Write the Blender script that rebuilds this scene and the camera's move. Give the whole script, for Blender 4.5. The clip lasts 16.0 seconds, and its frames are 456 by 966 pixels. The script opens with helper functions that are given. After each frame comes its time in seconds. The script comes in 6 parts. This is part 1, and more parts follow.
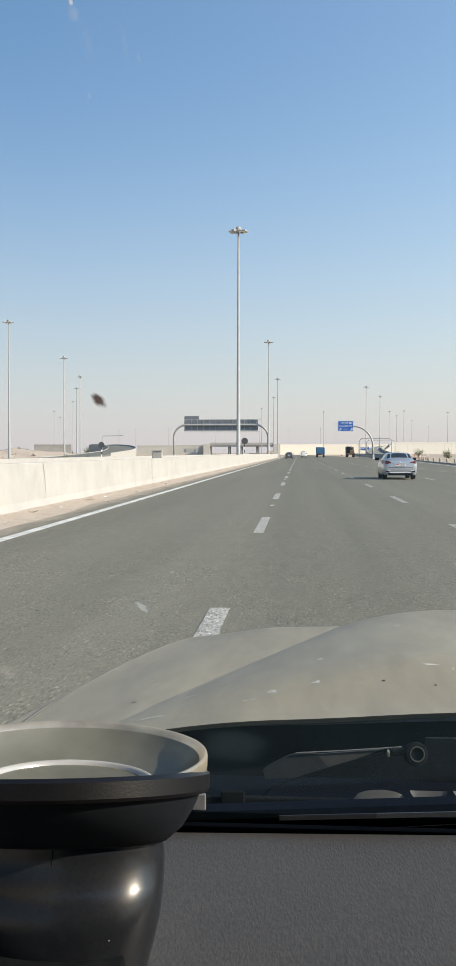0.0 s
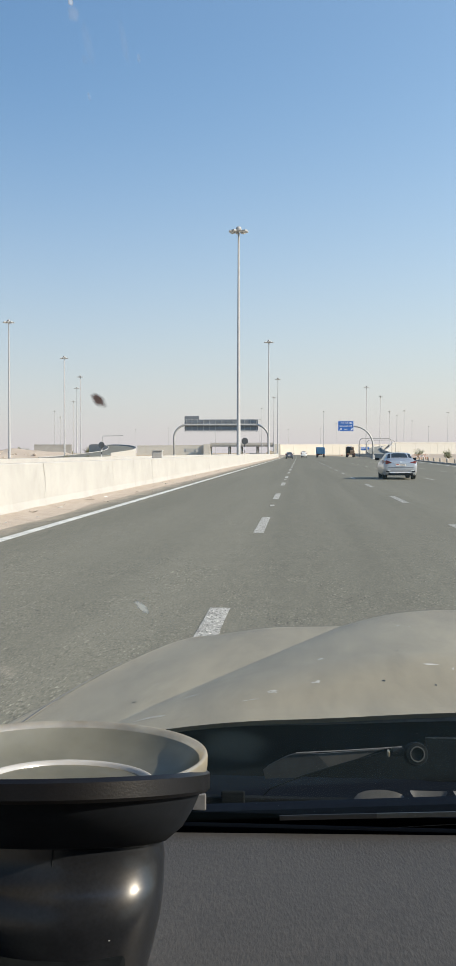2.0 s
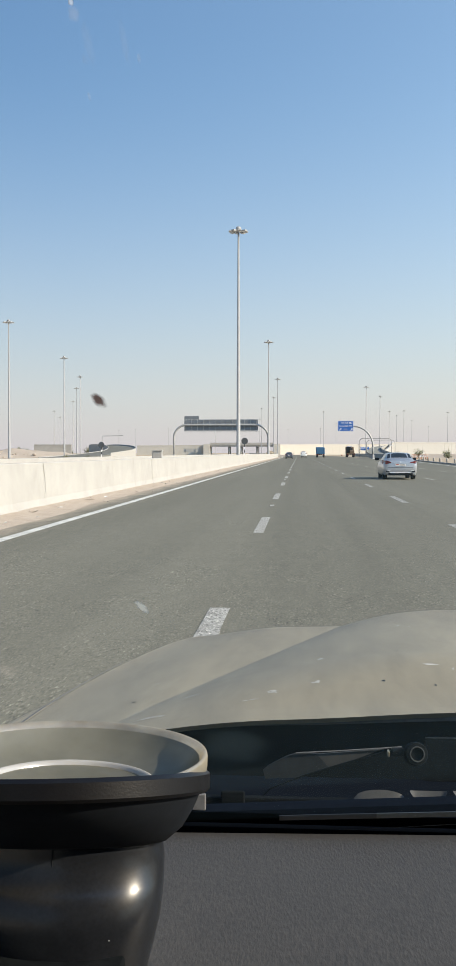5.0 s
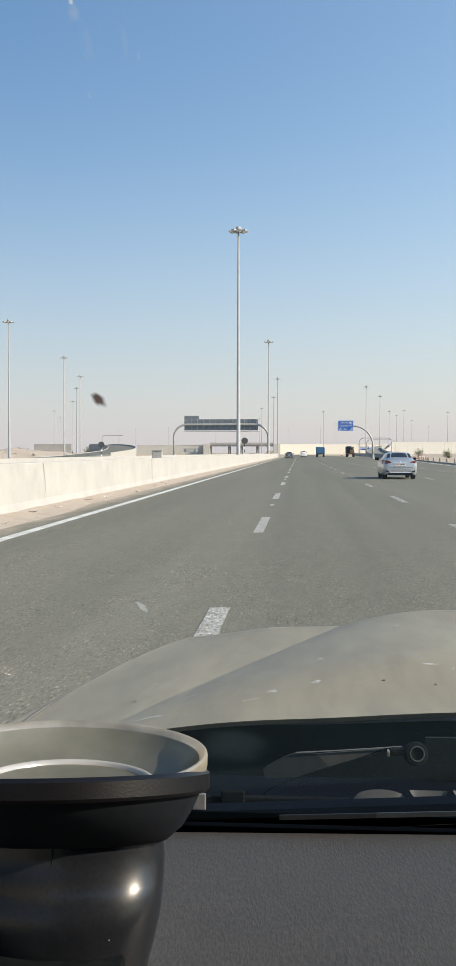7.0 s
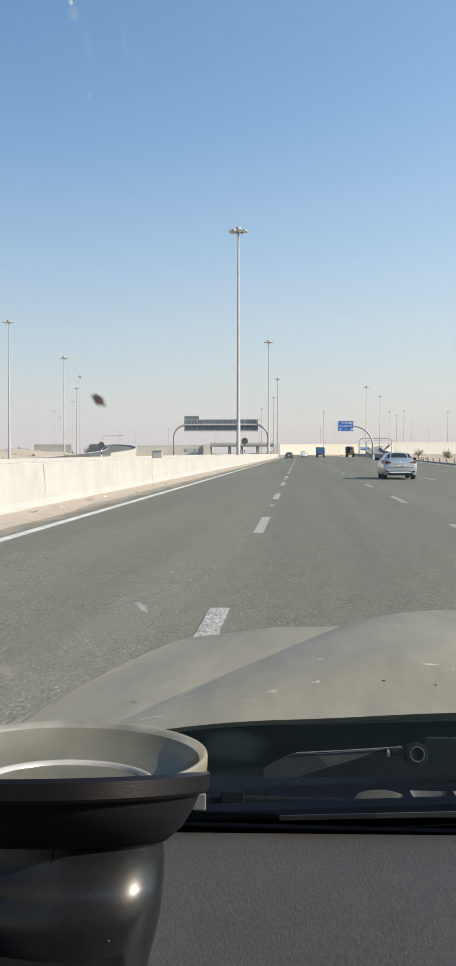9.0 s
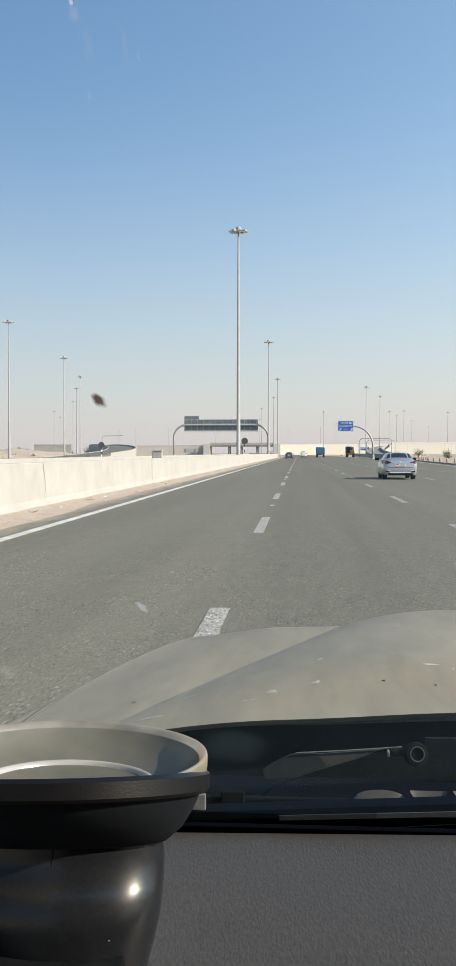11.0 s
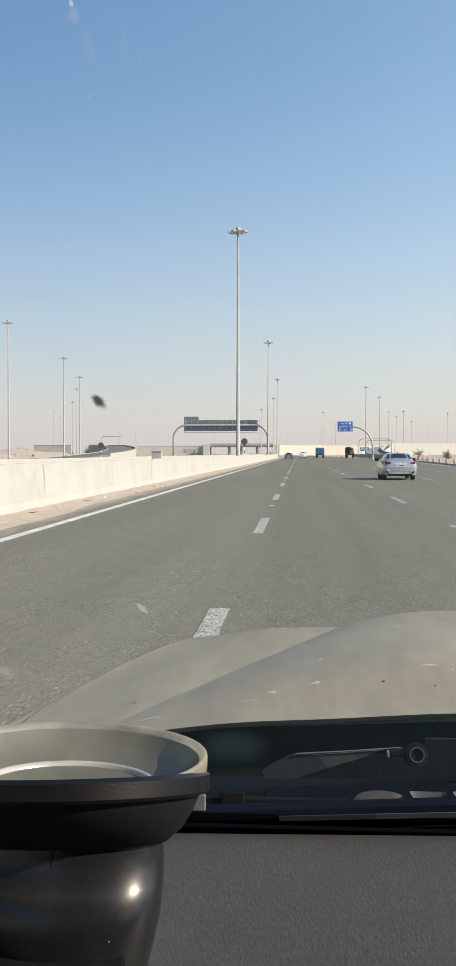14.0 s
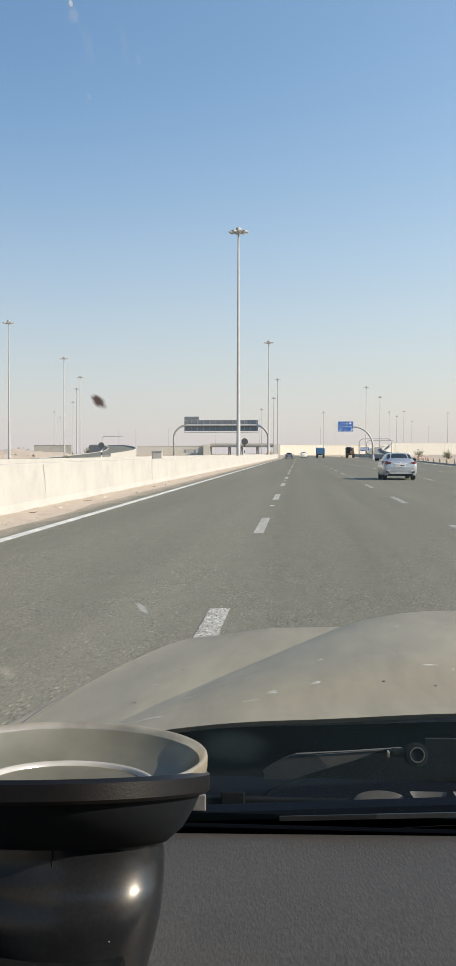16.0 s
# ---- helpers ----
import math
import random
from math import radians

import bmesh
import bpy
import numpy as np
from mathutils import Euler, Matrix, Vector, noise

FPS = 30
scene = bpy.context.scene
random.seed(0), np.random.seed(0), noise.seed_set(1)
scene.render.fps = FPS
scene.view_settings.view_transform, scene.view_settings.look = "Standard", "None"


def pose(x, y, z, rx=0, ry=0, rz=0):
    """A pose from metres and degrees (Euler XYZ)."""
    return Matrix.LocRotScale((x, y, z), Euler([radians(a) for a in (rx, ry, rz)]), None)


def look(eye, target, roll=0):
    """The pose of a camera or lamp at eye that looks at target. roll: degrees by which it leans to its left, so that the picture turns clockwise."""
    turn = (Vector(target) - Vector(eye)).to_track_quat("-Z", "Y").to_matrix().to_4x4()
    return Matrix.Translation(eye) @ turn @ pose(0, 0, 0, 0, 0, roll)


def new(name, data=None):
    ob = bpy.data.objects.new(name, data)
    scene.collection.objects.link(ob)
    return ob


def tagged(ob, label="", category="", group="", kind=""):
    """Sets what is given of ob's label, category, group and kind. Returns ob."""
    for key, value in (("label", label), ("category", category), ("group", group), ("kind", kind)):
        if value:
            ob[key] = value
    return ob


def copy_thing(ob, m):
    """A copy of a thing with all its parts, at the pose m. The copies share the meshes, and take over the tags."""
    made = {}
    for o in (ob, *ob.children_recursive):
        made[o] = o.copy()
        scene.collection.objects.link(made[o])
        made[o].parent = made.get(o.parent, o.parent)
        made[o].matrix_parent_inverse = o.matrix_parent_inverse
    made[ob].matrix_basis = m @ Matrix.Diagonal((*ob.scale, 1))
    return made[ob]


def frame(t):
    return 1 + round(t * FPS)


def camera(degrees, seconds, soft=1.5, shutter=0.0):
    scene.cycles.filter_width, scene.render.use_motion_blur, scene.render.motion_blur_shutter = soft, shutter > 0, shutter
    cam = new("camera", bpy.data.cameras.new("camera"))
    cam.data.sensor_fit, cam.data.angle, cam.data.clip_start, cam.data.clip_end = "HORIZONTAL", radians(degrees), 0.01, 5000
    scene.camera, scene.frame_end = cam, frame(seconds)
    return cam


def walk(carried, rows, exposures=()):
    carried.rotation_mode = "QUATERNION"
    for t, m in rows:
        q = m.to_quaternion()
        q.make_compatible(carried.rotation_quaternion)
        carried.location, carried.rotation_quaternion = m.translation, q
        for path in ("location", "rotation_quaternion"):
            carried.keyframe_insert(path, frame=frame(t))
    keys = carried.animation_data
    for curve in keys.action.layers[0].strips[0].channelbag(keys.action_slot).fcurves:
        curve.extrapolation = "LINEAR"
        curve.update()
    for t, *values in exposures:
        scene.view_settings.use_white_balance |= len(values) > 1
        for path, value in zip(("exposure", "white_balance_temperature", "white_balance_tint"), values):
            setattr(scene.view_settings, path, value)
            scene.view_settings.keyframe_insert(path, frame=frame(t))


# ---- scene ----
cam = camera(25.62, 16.0, soft=1.05)
EYE_Z = 1.31
YAW, PITCH = 4.04, -1.72
# the phone sits in a dashboard holder; the car trembles very slightly
SHAKE = ((0.0, 0, 0), (1.0, 0, 0), (2.0, 0.01, 0), (3.0, 0.02, -0.03), (4.0, 0, 0), (6.5, 0, 0), (7.5, 0, -0.03), (8.5, 0.01, 0.03),
         (9.0, 0, 0), (11.5, 0, 0), (12.5, 0, 0.05), (13.0, 0, 0), (14.0, -0.02, 0.03), (15.0, 0, 0), (16.0, 0, 0.03))
walk(cam, [(t, pose(0.004 * dy, 0, EYE_Z + 0.004 * dp, 90 + PITCH + dp, 0, YAW + dy)) for t, dy, dp in SHAKE], [(0, 0.29, 6750, 8.5), (9, 0.29, 6780, 8.5), (12.5, 0.29, 6900, 9.0), (14.5, 0.29, 6960, 9.5), (16, 0.29, 6960, 9.5)])

# ---------------- light ----------------
SUN_ELEV, SUN_SIDE = 30.0, 107.0        # height, and degrees clockwise from straight ahead
world = bpy.data.worlds.new("sky")
scene.world = world
world.use_nodes = True
wn = world.node_tree.nodes
sky = wn.new("ShaderNodeTexSky")
sky.sky_type = "NISHITA"
sky.sun_disc = False
sky.sun_elevation = radians(SUN_ELEV)
sky.sun_rotation = radians(SUN_SIDE)
sky.air_density, sky.dust_density, sky.ozone_density = 1.0, 0.08, 3.0
# desert dust whitens the sky towards the horizon, all round
coord, split, low_sky, square, haze = (wn.new("ShaderNode" + k) for k in ("TexCoord", "SeparateXYZ", "MapRange", "Math", "Mix"))
low_sky.inputs["From Min"].default_value, low_sky.inputs["From Max"].default_value = 0.0, 0.40
low_sky.inputs["To Min"].default_value, low_sky.inputs["To Max"].default_value = 1.0, 0.0
square.operation = "POWER"
square.inputs[1].default_value = 2.15
haze.data_type = "RGBA"
haze.inputs[7].default_value = (3.92, 3.70, 3.97, 1)
wl = world.node_tree.links
wl.new(coord.outputs["Generated"], split.inputs[0])
wl.new(split.outputs["Z"], low_sky.inputs["Value"])
wl.new(low_sky.outputs[0], square.inputs[0])
wl.new(square.outputs[0], haze.inputs[0])
# and scatters more of the sun's light on the sun's side
toward, gain, tint = (wn.new("ShaderNode" + k) for k in ("VectorMath", "MapRange", "Mix"))
toward.operation = "DOT_PRODUCT"
toward.inputs[1].default_value = (math.sin(radians(SUN_SIDE)), math.cos(radians(SUN_SIDE)), 0.0)
gain.inputs["From Min"].default_value, gain.inputs["From Max"].default_value = -1.0, 1.0
gain.inputs["To Min"].default_value, gain.inputs["To Max"].default_value = 0.51, 1.96
tint.data_type, tint.blend_type = "RGBA", "MULTIPLY"
tint.inputs[0].default_value = 1.0
clear, paler, pale_side = (wn.new("ShaderNode" + k) for k in ("VectorMath", "Mix", "MapRange"))
clear.operation = "SCALE"
paler.data_type = "VECTOR"
paler.inputs[4].default_value, paler.inputs[5].default_value = (0.90, 0.995, 1.03), (1.145, 1.095, 1.02)
pale_side.inputs["From Min"].default_value, pale_side.inputs["From Max"].default_value = -0.50, -0.05
wl.new(coord.outputs["Generated"], toward.inputs[0])
wl.new(toward.outputs["Value"], gain.inputs["Value"])
wl.new(toward.outputs["Value"], pale_side.inputs["Value"])
wl.new(pale_side.outputs[0], paler.inputs[0])
wl.new(paler.outputs[1], clear.inputs[0])
# the dust layer is low: above it the sky is clearer and brighter
lift, strong = wn.new("ShaderNodeMapRange"), wn.new("ShaderNodeMath")
lift.inputs["From Min"].default_value, lift.inputs["From Max"].default_value = 0.08, 0.42
lift.inputs["To Min"].default_value, lift.inputs["To Max"].default_value = 0.885, 1.12
strong.operation = "MULTIPLY"
wl.new(split.outputs["Z"], lift.inputs["Value"])
wl.new(gain.outputs[0], strong.inputs[0])
wl.new(lift.outputs[0], strong.inputs[1])
wl.new(strong.outputs[0], clear.inputs["Scale"])
wl.new(sky.outputs[0], tint.inputs[6])
wl.new(clear.outputs[0], tint.inputs[7])
wl.new(tint.outputs[2], haze.inputs[6])
wl.new(haze.outputs[2], wn["Background"].inputs["Color"])
wn["Background"].inputs["Strength"].default_value = 0.139
sun = new("sun", bpy.data.lights.new("sun", "SUN"))
sun.data.energy, sun.data.angle, sun.data.color = 5.6, radians(0.55), (1.0, 0.875, 0.70)
sun_way = Vector((math.sin(radians(SUN_SIDE)) * math.cos(radians(SUN_ELEV)), math.cos(radians(SUN_SIDE)) * math.cos(radians(SUN_ELEV)), math.sin(radians(SUN_ELEV))))
sun.matrix_world = look(sun_way * 60, (0, 0, 0))


# ---------------- materials ----------------
def material(name, dark, light, rough=0.7, metal=0.0, fine=40.0, coarse=2.0, bump=0.1, depth=0.003, stretch=(1, 1, 1), coat=0.0, spec=0.5, blend=0.5, edge=0.16, detail=3, harsh=0.5, grain=(1, 1, 1)):
    """Two tones mixed by a fine grain and by coarse stains, with relief."""
    m = bpy.data.materials.new(name)
    m.use_nodes = True
    nt = m.node_tree
    n, l = nt.nodes, nt.links
    b = n["Principled BSDF"]
    tc = n.new("ShaderNodeTexCoord")
    mp = n.new("ShaderNodeMapping")
    mp.inputs["Scale"].default_value = stretch
    l.new(tc.outputs["Object"], mp.inputs["Vector"])
    f = n.new("ShaderNodeTexNoise")
    f.inputs["Scale"].default_value, f.inputs["Detail"].default_value, f.inputs["Roughness"].default_value = fine, detail, harsh
    c = n.new("ShaderNodeTexNoise")
    c.inputs["Scale"].default_value, c.inputs["Detail"].default_value, c.inputs["Roughness"].default_value = coarse, 4, 0.6
    mg = n.new("ShaderNodeMapping")
    mg.inputs["Scale"].default_value = grain
    l.new(tc.outputs["Object"], mg.inputs["Vector"])
    l.new(mg.outputs["Vector"], f.inputs["Vector"])
    l.new(mp.outputs["Vector"], c.inputs["Vector"])
    mix = n.new("ShaderNodeMix")
    mix.inputs[0].default_value = blend
    l.new(f.outputs["Fac"], mix.inputs[2])
    l.new(c.outputs["Fac"], mix.inputs[3])
    ramp = n.new("ShaderNodeValToRGB")
    ramp.color_ramp.elements[0].position, ramp.color_ramp.elements[1].position = 0.5 - edge, 0.5 + edge
    ramp.color_ramp.elements[0].color, ramp.color_ramp.elements[1].color = (*dark, 1), (*light, 1)
    l.new(mix.outputs[0], ramp.inputs["Fac"])
    l.new(ramp.outputs["Color"], b.inputs["Base Color"])
    b.inputs["Roughness"].default_value, b.inputs["Metallic"].default_value = rough, metal
    b.inputs["Coat Weight"].default_value, b.inputs["Specular IOR Level"].default_value = coat, spec
    if bump:
        bp = n.new("ShaderNodeBump")
        bp.inputs["Strength"].default_value, bp.inputs["Distance"].default_value = bump, depth
        l.new(f.outputs["Fac"], bp.inputs["Height"])
        l.new(bp.outputs["Normal"], b.inputs["Normal"])
    return m


def glass(name, tint, gloss=0.04, rough=0.02, film=0.0125):
    """Clear glass with a thin, uneven film of dust that ends above a clean band at the glass's foot."""
    m = bpy.data.materials.new(name)
    m.use_nodes = True
    n, l = m.node_tree.nodes, m.node_tree.links
    n.remove(n["Principled BSDF"])
    tr, gl, mx = n.new("ShaderNodeBsdfTransparent"), n.new("ShaderNodeBsdfGlossy"), n.new("ShaderNodeMixShader")
    tr.inputs["Color"].default_value = (*tint, 1)
    gl.inputs["Roughness"].default_value = rough
    mx.inputs[0].default_value = gloss
    dust, mist = n.new("ShaderNodeBsdfTranslucent"), n.new("ShaderNodeMixShader")
    dust.inputs["Color"].default_value = (0.46, 0.73, 0.78, 1)
    tc, sp, nz = n.new("ShaderNodeTexCoord"), n.new("ShaderNodeSeparateXYZ"), n.new("ShaderNodeTexNoise")
    side, line, edge, patch, both = (n.new("ShaderNode" + k) for k in ("Math", "Math", "MapRange", "MapRange", "Math"))
    l.new(tc.outputs["Object"], sp.inputs[0])
    side.operation = "ABSOLUTE"
    l.new(sp.outputs["X"], side.inputs[0])
    line.operation = "MULTIPLY_ADD"
    line.inputs[1].default_value = 0.139
    l.new(side.outputs[0], line.inputs[0])
    l.new(sp.outputs["Z"], line.inputs[2])
    edge.inputs["From Min"].default_value, edge.inputs["From Max"].default_value = 1.198, 1.207
    edge.inputs["To Min"].default_value = 0.3
    edge.interpolation_type = "SMOOTHSTEP"
    l.new(line.outputs[0], edge.inputs["Value"])
    nz.inputs["Scale"].default_value, nz.inputs["Detail"].default_value, nz.inputs["Roughness"].default_value = 14.0, 8, 0.7
    l.new(tc.outputs["Object"], nz.inputs["Vector"])
    patch.inputs["From Min"].default_value, patch.inputs["From Max"].default_value = 0.3, 0.7
    patch.inputs["To Min"].default_value, patch.inputs["To Max"].default_value = 0.75 * film, 1.25 * film
    l.new(nz.outputs["Fac"], patch.inputs["Value"])
    both.operation = "MULTIPLY"
    l.new(edge.outputs[0], both.inputs[0])
    l.new(patch.outputs[0], both.inputs[1])
    l.new(both.outputs[0], mist.inputs[0])
    l.new(tr.outputs[0], mist.inputs[1])
    l.new(dust.outputs[0], mist.inputs[2])
    l.new(mist.outputs[0], mx.inputs[1])
    l.new(gl.outputs[0], mx.inputs[2])
    l.new(mx.outputs[0], n["Material Output"].inputs["Surface"])
    return m


def milky(name, dark, light, through_share, gloss, rough, clear=0.0):
    """Cloudy soft plastic: part of the light comes through it."""
    m = bpy.data.materials.new(name)
    m.use_nodes = True
    n, l = m.node_tree.nodes, m.node_tree.links
    n.remove(n["Principled BSDF"])
    tc, nz, ramp = n.new("ShaderNodeTexCoord"), n.new("ShaderNodeTexNoise"), n.new("ShaderNodeValToRGB")
    nz.inputs["Scale"].default_value, nz.inputs["Detail"].default_value = 60, 6
    l.new(tc.outputs["Object"], nz.inputs["Vector"])
    el = ramp.color_ramp.elements
    el[0].position, el[1].position = 0.35, 0.65
    el[0].color, el[1].color = (*dark, 1), (*light, 1)
    l.new(nz.outputs["Fac"], ramp.inputs["Fac"])
    df, tl, gl = n.new("ShaderNodeBsdfDiffuse"), n.new("ShaderNodeBsdfTranslucent"), n.new("ShaderNodeBsdfGlossy")
    body, all_ = n.new("ShaderNodeMixShader"), n.new("ShaderNodeMixShader")
    gl.inputs["Roughness"].default_value = rough
    l.new(ramp.outputs["Color"], df.inputs["Color"])
    l.new(ramp.outputs["Color"], tl.inputs["Color"])
    body.inputs[0].default_value, all_.inputs[0].default_value = through_share, gloss
    l.new(df.outputs[0], body.inputs[1])
    l.new(tl.outputs[0], body.inputs[2])
    l.new(body.outputs[0], all_.inputs[1])
    l.new(gl.outputs[0], all_.inputs[2])
    see = n.new("ShaderNodeMixShader")
    see.inputs[0].default_value = clear
    l.new(all_.outputs[0], see.inputs[1])
    l.new(n.new("ShaderNodeBsdfTransparent").outputs[0], see.inputs[2])
    l.new(see.outputs[0], n["Material Output"].inputs["Surface"])
    return m


M = {}
M["asphalt"] = material("asphalt", (0.121, 0.1155, 0.0905), (0.187, 0.177, 0.139), 0.88, fine=46, coarse=0.8, grain=(1, 0.3, 1), bump=0.10, depth=0.010, stretch=(1, 0.03, 1), spec=0.2, blend=0.42, edge=0.19, detail=5, harsh=0.65)
M["far_asphalt"] = material("opposite_asphalt", (0.20, 0.195, 0.172), (0.29, 0.283, 0.25), 0.9, fine=12, coarse=0.5, bump=0, stretch=(1, 0.03, 1), spec=0.1, blend=0.5, edge=0.19)
M["ramp_asphalt"] = material("ramp_asphalt", (0.135, 0.132, 0.113), (0.195, 0.19, 0.163), 0.9, fine=12, coarse=0.5, bump=0, stretch=(1, 0.03, 1), spec=0.1, blend=0.5, edge=0.19)
M["paint_worn"] = material("worn_road_paint", (0.15, 0.148, 0.13), (0.38, 0.37, 0.335), 0.85, fine=30, coarse=4, bump=0.3, blend=0.35)


def speckle(m, scale, amount, stretch=(1, 1, 1), patches=0.0):
    """Single pale and dark stones scattered through a surface, evenly or in patches."""
    n, l = m.node_tree.nodes, m.node_tree.links
    b = n["Principled BSDF"]
    base = b.inputs["Base Color"].links[0].from_socket
    tc, vo, sp = n.new("ShaderNodeTexCoord"), n.new("ShaderNodeTexVoronoi"), n.new("ShaderNodeSeparateColor")
    vo.inputs["Scale"].default_value = scale
    mp = n.new("ShaderNodeMapping")
    mp.inputs["Scale"].default_value = stretch
    l.new(tc.outputs["Object"], mp.inputs["Vector"])
    l.new(mp.outputs["Vector"], vo.inputs["Vector"])
    l.new(vo.outputs["Color"], sp.inputs[0])
    ramp = n.new("ShaderNodeValToRGB")
    el = ramp.color_ramp.elements
    el[0].position, el[0].color = 0.06, (1 - amount, 1 - amount, 1 - amount, 1)
    el[1].position, el[1].color = 0.97, (1 + 1.6 * amount, 1 + 1.6 * amount, 1 + 1.5 * amount, 1)
    for at in (0.16, 0.88):
        el.new(at).color = (1, 1, 1, 1)
    l.new(sp.outputs[0], ramp.inputs["Fac"])
    mul = n.new("ShaderNodeMix")
    mul.data_type, mul.blend_type = "RGBA", "MULTIPLY"
    mul.inputs[0].default_value = 1.0
    if patches:
        nz, mr = n.new("ShaderNodeTexNoise"), n.new("ShaderNodeMapRange")
        nz.inputs["Scale"].default_value, nz.inputs["Detail"].default_value = patches, 4
        l.new(mp.outputs["Vector"], nz.inputs["Vector"])
        mr.inputs["From Min"].default_value, mr.inputs["From Max"].default_value = 0.42, 0.6
        mr.inputs["To Min"].default_value = 0.12
        l.new(nz.outputs["Fac"], mr.inputs["Value"])
        l.new(mr.outputs[0], mul.inputs[0])
    l.new(base, mul.inputs[6])
    l.new(ramp.outputs["Color"], mul.inputs[7])
    l.new(mul.outputs[2], b.inputs["Base Color"])


def stain(m, scale, amount, stretch=(1, 1, 1), turn=0.0):
    """Broad uneven patches of dust or damp over a surface."""
    n, l = m.node_tree.nodes, m.node_tree.links
    b = n["Principled BSDF"]
    base = b.inputs["Base Color"].links[0].from_socket
    tc, mp, nz, ramp, mul = (n.new("ShaderNode" + k) for k in ("TexCoord", "Mapping", "TexNoise", "ValToRGB", "Mix"))
    mp.inputs["Scale"].default_value = stretch
    mp.inputs["Rotation"].default_value = (0, 0, radians(turn))
    nz.inputs["Scale"].default_value, nz.inputs["Detail"].default_value, nz.inputs["Roughness"].default_value, nz.inputs["Distortion"].default_value = scale, 7, 0.65, 0.8
    l.new(tc.outputs["Object"], mp.inputs["Vector"])
    l.new(mp.outputs["Vector"], nz.inputs["Vector"])
    el = ramp.color_ramp.elements
    el[0].position, el[0].color = 0.36, (1 - amount, 1 - amount, 1 - amount, 1)
    el[1].position, el[1].color = 0.64, (1 + amount, 1 + amount, 1 + amount, 1)
    l.new(nz.outputs["Fac"], ramp.inputs["Fac"])
    mul.data_type, mul.blend_type = "RGBA", "MULTIPLY"
    mul.inputs[0].default_value = 1.0
    l.new(base, mul.inputs[6])
    l.new(ramp.outputs["Color"], mul.inputs[7])
    l.new(mul.outputs[2], b.inputs["Base Color"])


def edge_dust(m, x_full, x_none, tone):
    """Sand dust that thins out across a road from the barrier's foot."""
    n, l = m.node_tree.nodes, m.node_tree.links
    b = n["Principled BSDF"]
    base = b.inputs["Base Color"].links[0].from_socket
    tc, sp, mr, nz, mp, add, mix = (n.new("ShaderNode" + k) for k in ("TexCoord", "SeparateXYZ", "MapRange", "TexNoise", "Mapping", "Math", "Mix"))
    l.new(tc.outputs["Object"], sp.inputs[0])
    mp.inputs["Scale"].default_value = (1, 0.25, 1)
    l.new(tc.outputs["Object"], mp.inputs["Vector"])
    l.new(mp.outputs["Vector"], nz.inputs["Vector"])
    nz.inputs["Scale"].default_value, nz.inputs["Detail"].default_value = 2.6, 6
    add.operation = "MULTIPLY_ADD"
    add.inputs[1].default_value = 1.1
    l.new(nz.outputs["Fac"], add.inputs[0])
    l.new(sp.outputs["X"], add.inputs[2])
    mr.inputs["From Min"].default_value, mr.inputs["From Max"].default_value = x_full + 0.55, x_none + 0.55
    mr.inputs["To Min"].default_value, mr.inputs["To Max"].default_value = 0.85, 0.0
    mr.interpolation_type = "SMOOTHSTEP"
    l.new(add.outputs[0], mr.inputs["Value"])
    mix.data_type = "RGBA"
    mix.inputs[7].default_value = (*tone, 1)
    l.new(mr.outputs[0], mix.inputs[0])
    l.new(base, mix.inputs[6])
    l.new(mix.outputs[2], b.inputs["Base Color"])


speckle(M["asphalt"], 110, 0.19, (1, 0.3, 1))
speckle(M["asphalt"], 80, 0.36, (1, 0.3, 1), 2.0)
stain(M["asphalt"], 0.5, 0.07, (1, 0.012, 1))
stain(M["asphalt"], 5.0, 0.055, (1, 0.3, 1))
edge_dust(M["asphalt"], -5.35, -4.5, (0.36, 0.30, 0.235))
speckle(M["paint_worn"], 50, 0.4, (1, 0.3, 1))
M["line"] = material("fresh_road_paint", (0.42, 0.42, 0.395), (0.64, 0.64, 0.605), 0.8, fine=26, coarse=1.5, bump=0.3, blend=0.5)
M["paint"] = material("road_paint", (0.17, 0.163, 0.142), (0.48, 0.465, 0.42), 0.8, fine=34, coarse=5, grain=(1, 0.3, 1), bump=0.3, blend=0.3, edge=0.17, detail=6, harsh=0.75)
M["sand"] = material("sand", (0.36, 0.29, 0.205), (0.5, 0.41, 0.31), 0.95, fine=3, coarse=0.05, bump=0.5, depth=0.05, spec=0.1)
M["drift"] = material("drifted_sand", (0.36, 0.295, 0.235), (0.50, 0.425, 0.35), 0.95, fine=22, coarse=2.5, bump=0.5, depth=0.01, spec=0.1)
M["concrete"] = material("barrier_concrete", (0.36, 0.346, 0.320), (0.415, 0.40, 0.374), 0.9, fine=30, coarse=1.1, bump=0.15, spec=0.2, stretch=(1, 1, 0.5), blend=0.6)
M["grey_concrete"] = material("grey_concrete", (0.32, 0.30, 0.27), (0.45, 0.42, 0.38), 0.9, fine=8, coarse=0.4, bump=0.1, spec=0.2)
M["wall"] = material("retaining_wall_concrete", (0.47, 0.437, 0.383), (0.545, 0.51, 0.452), 0.9, fine=2, coarse=0.06, bump=0.1, spec=0.2)
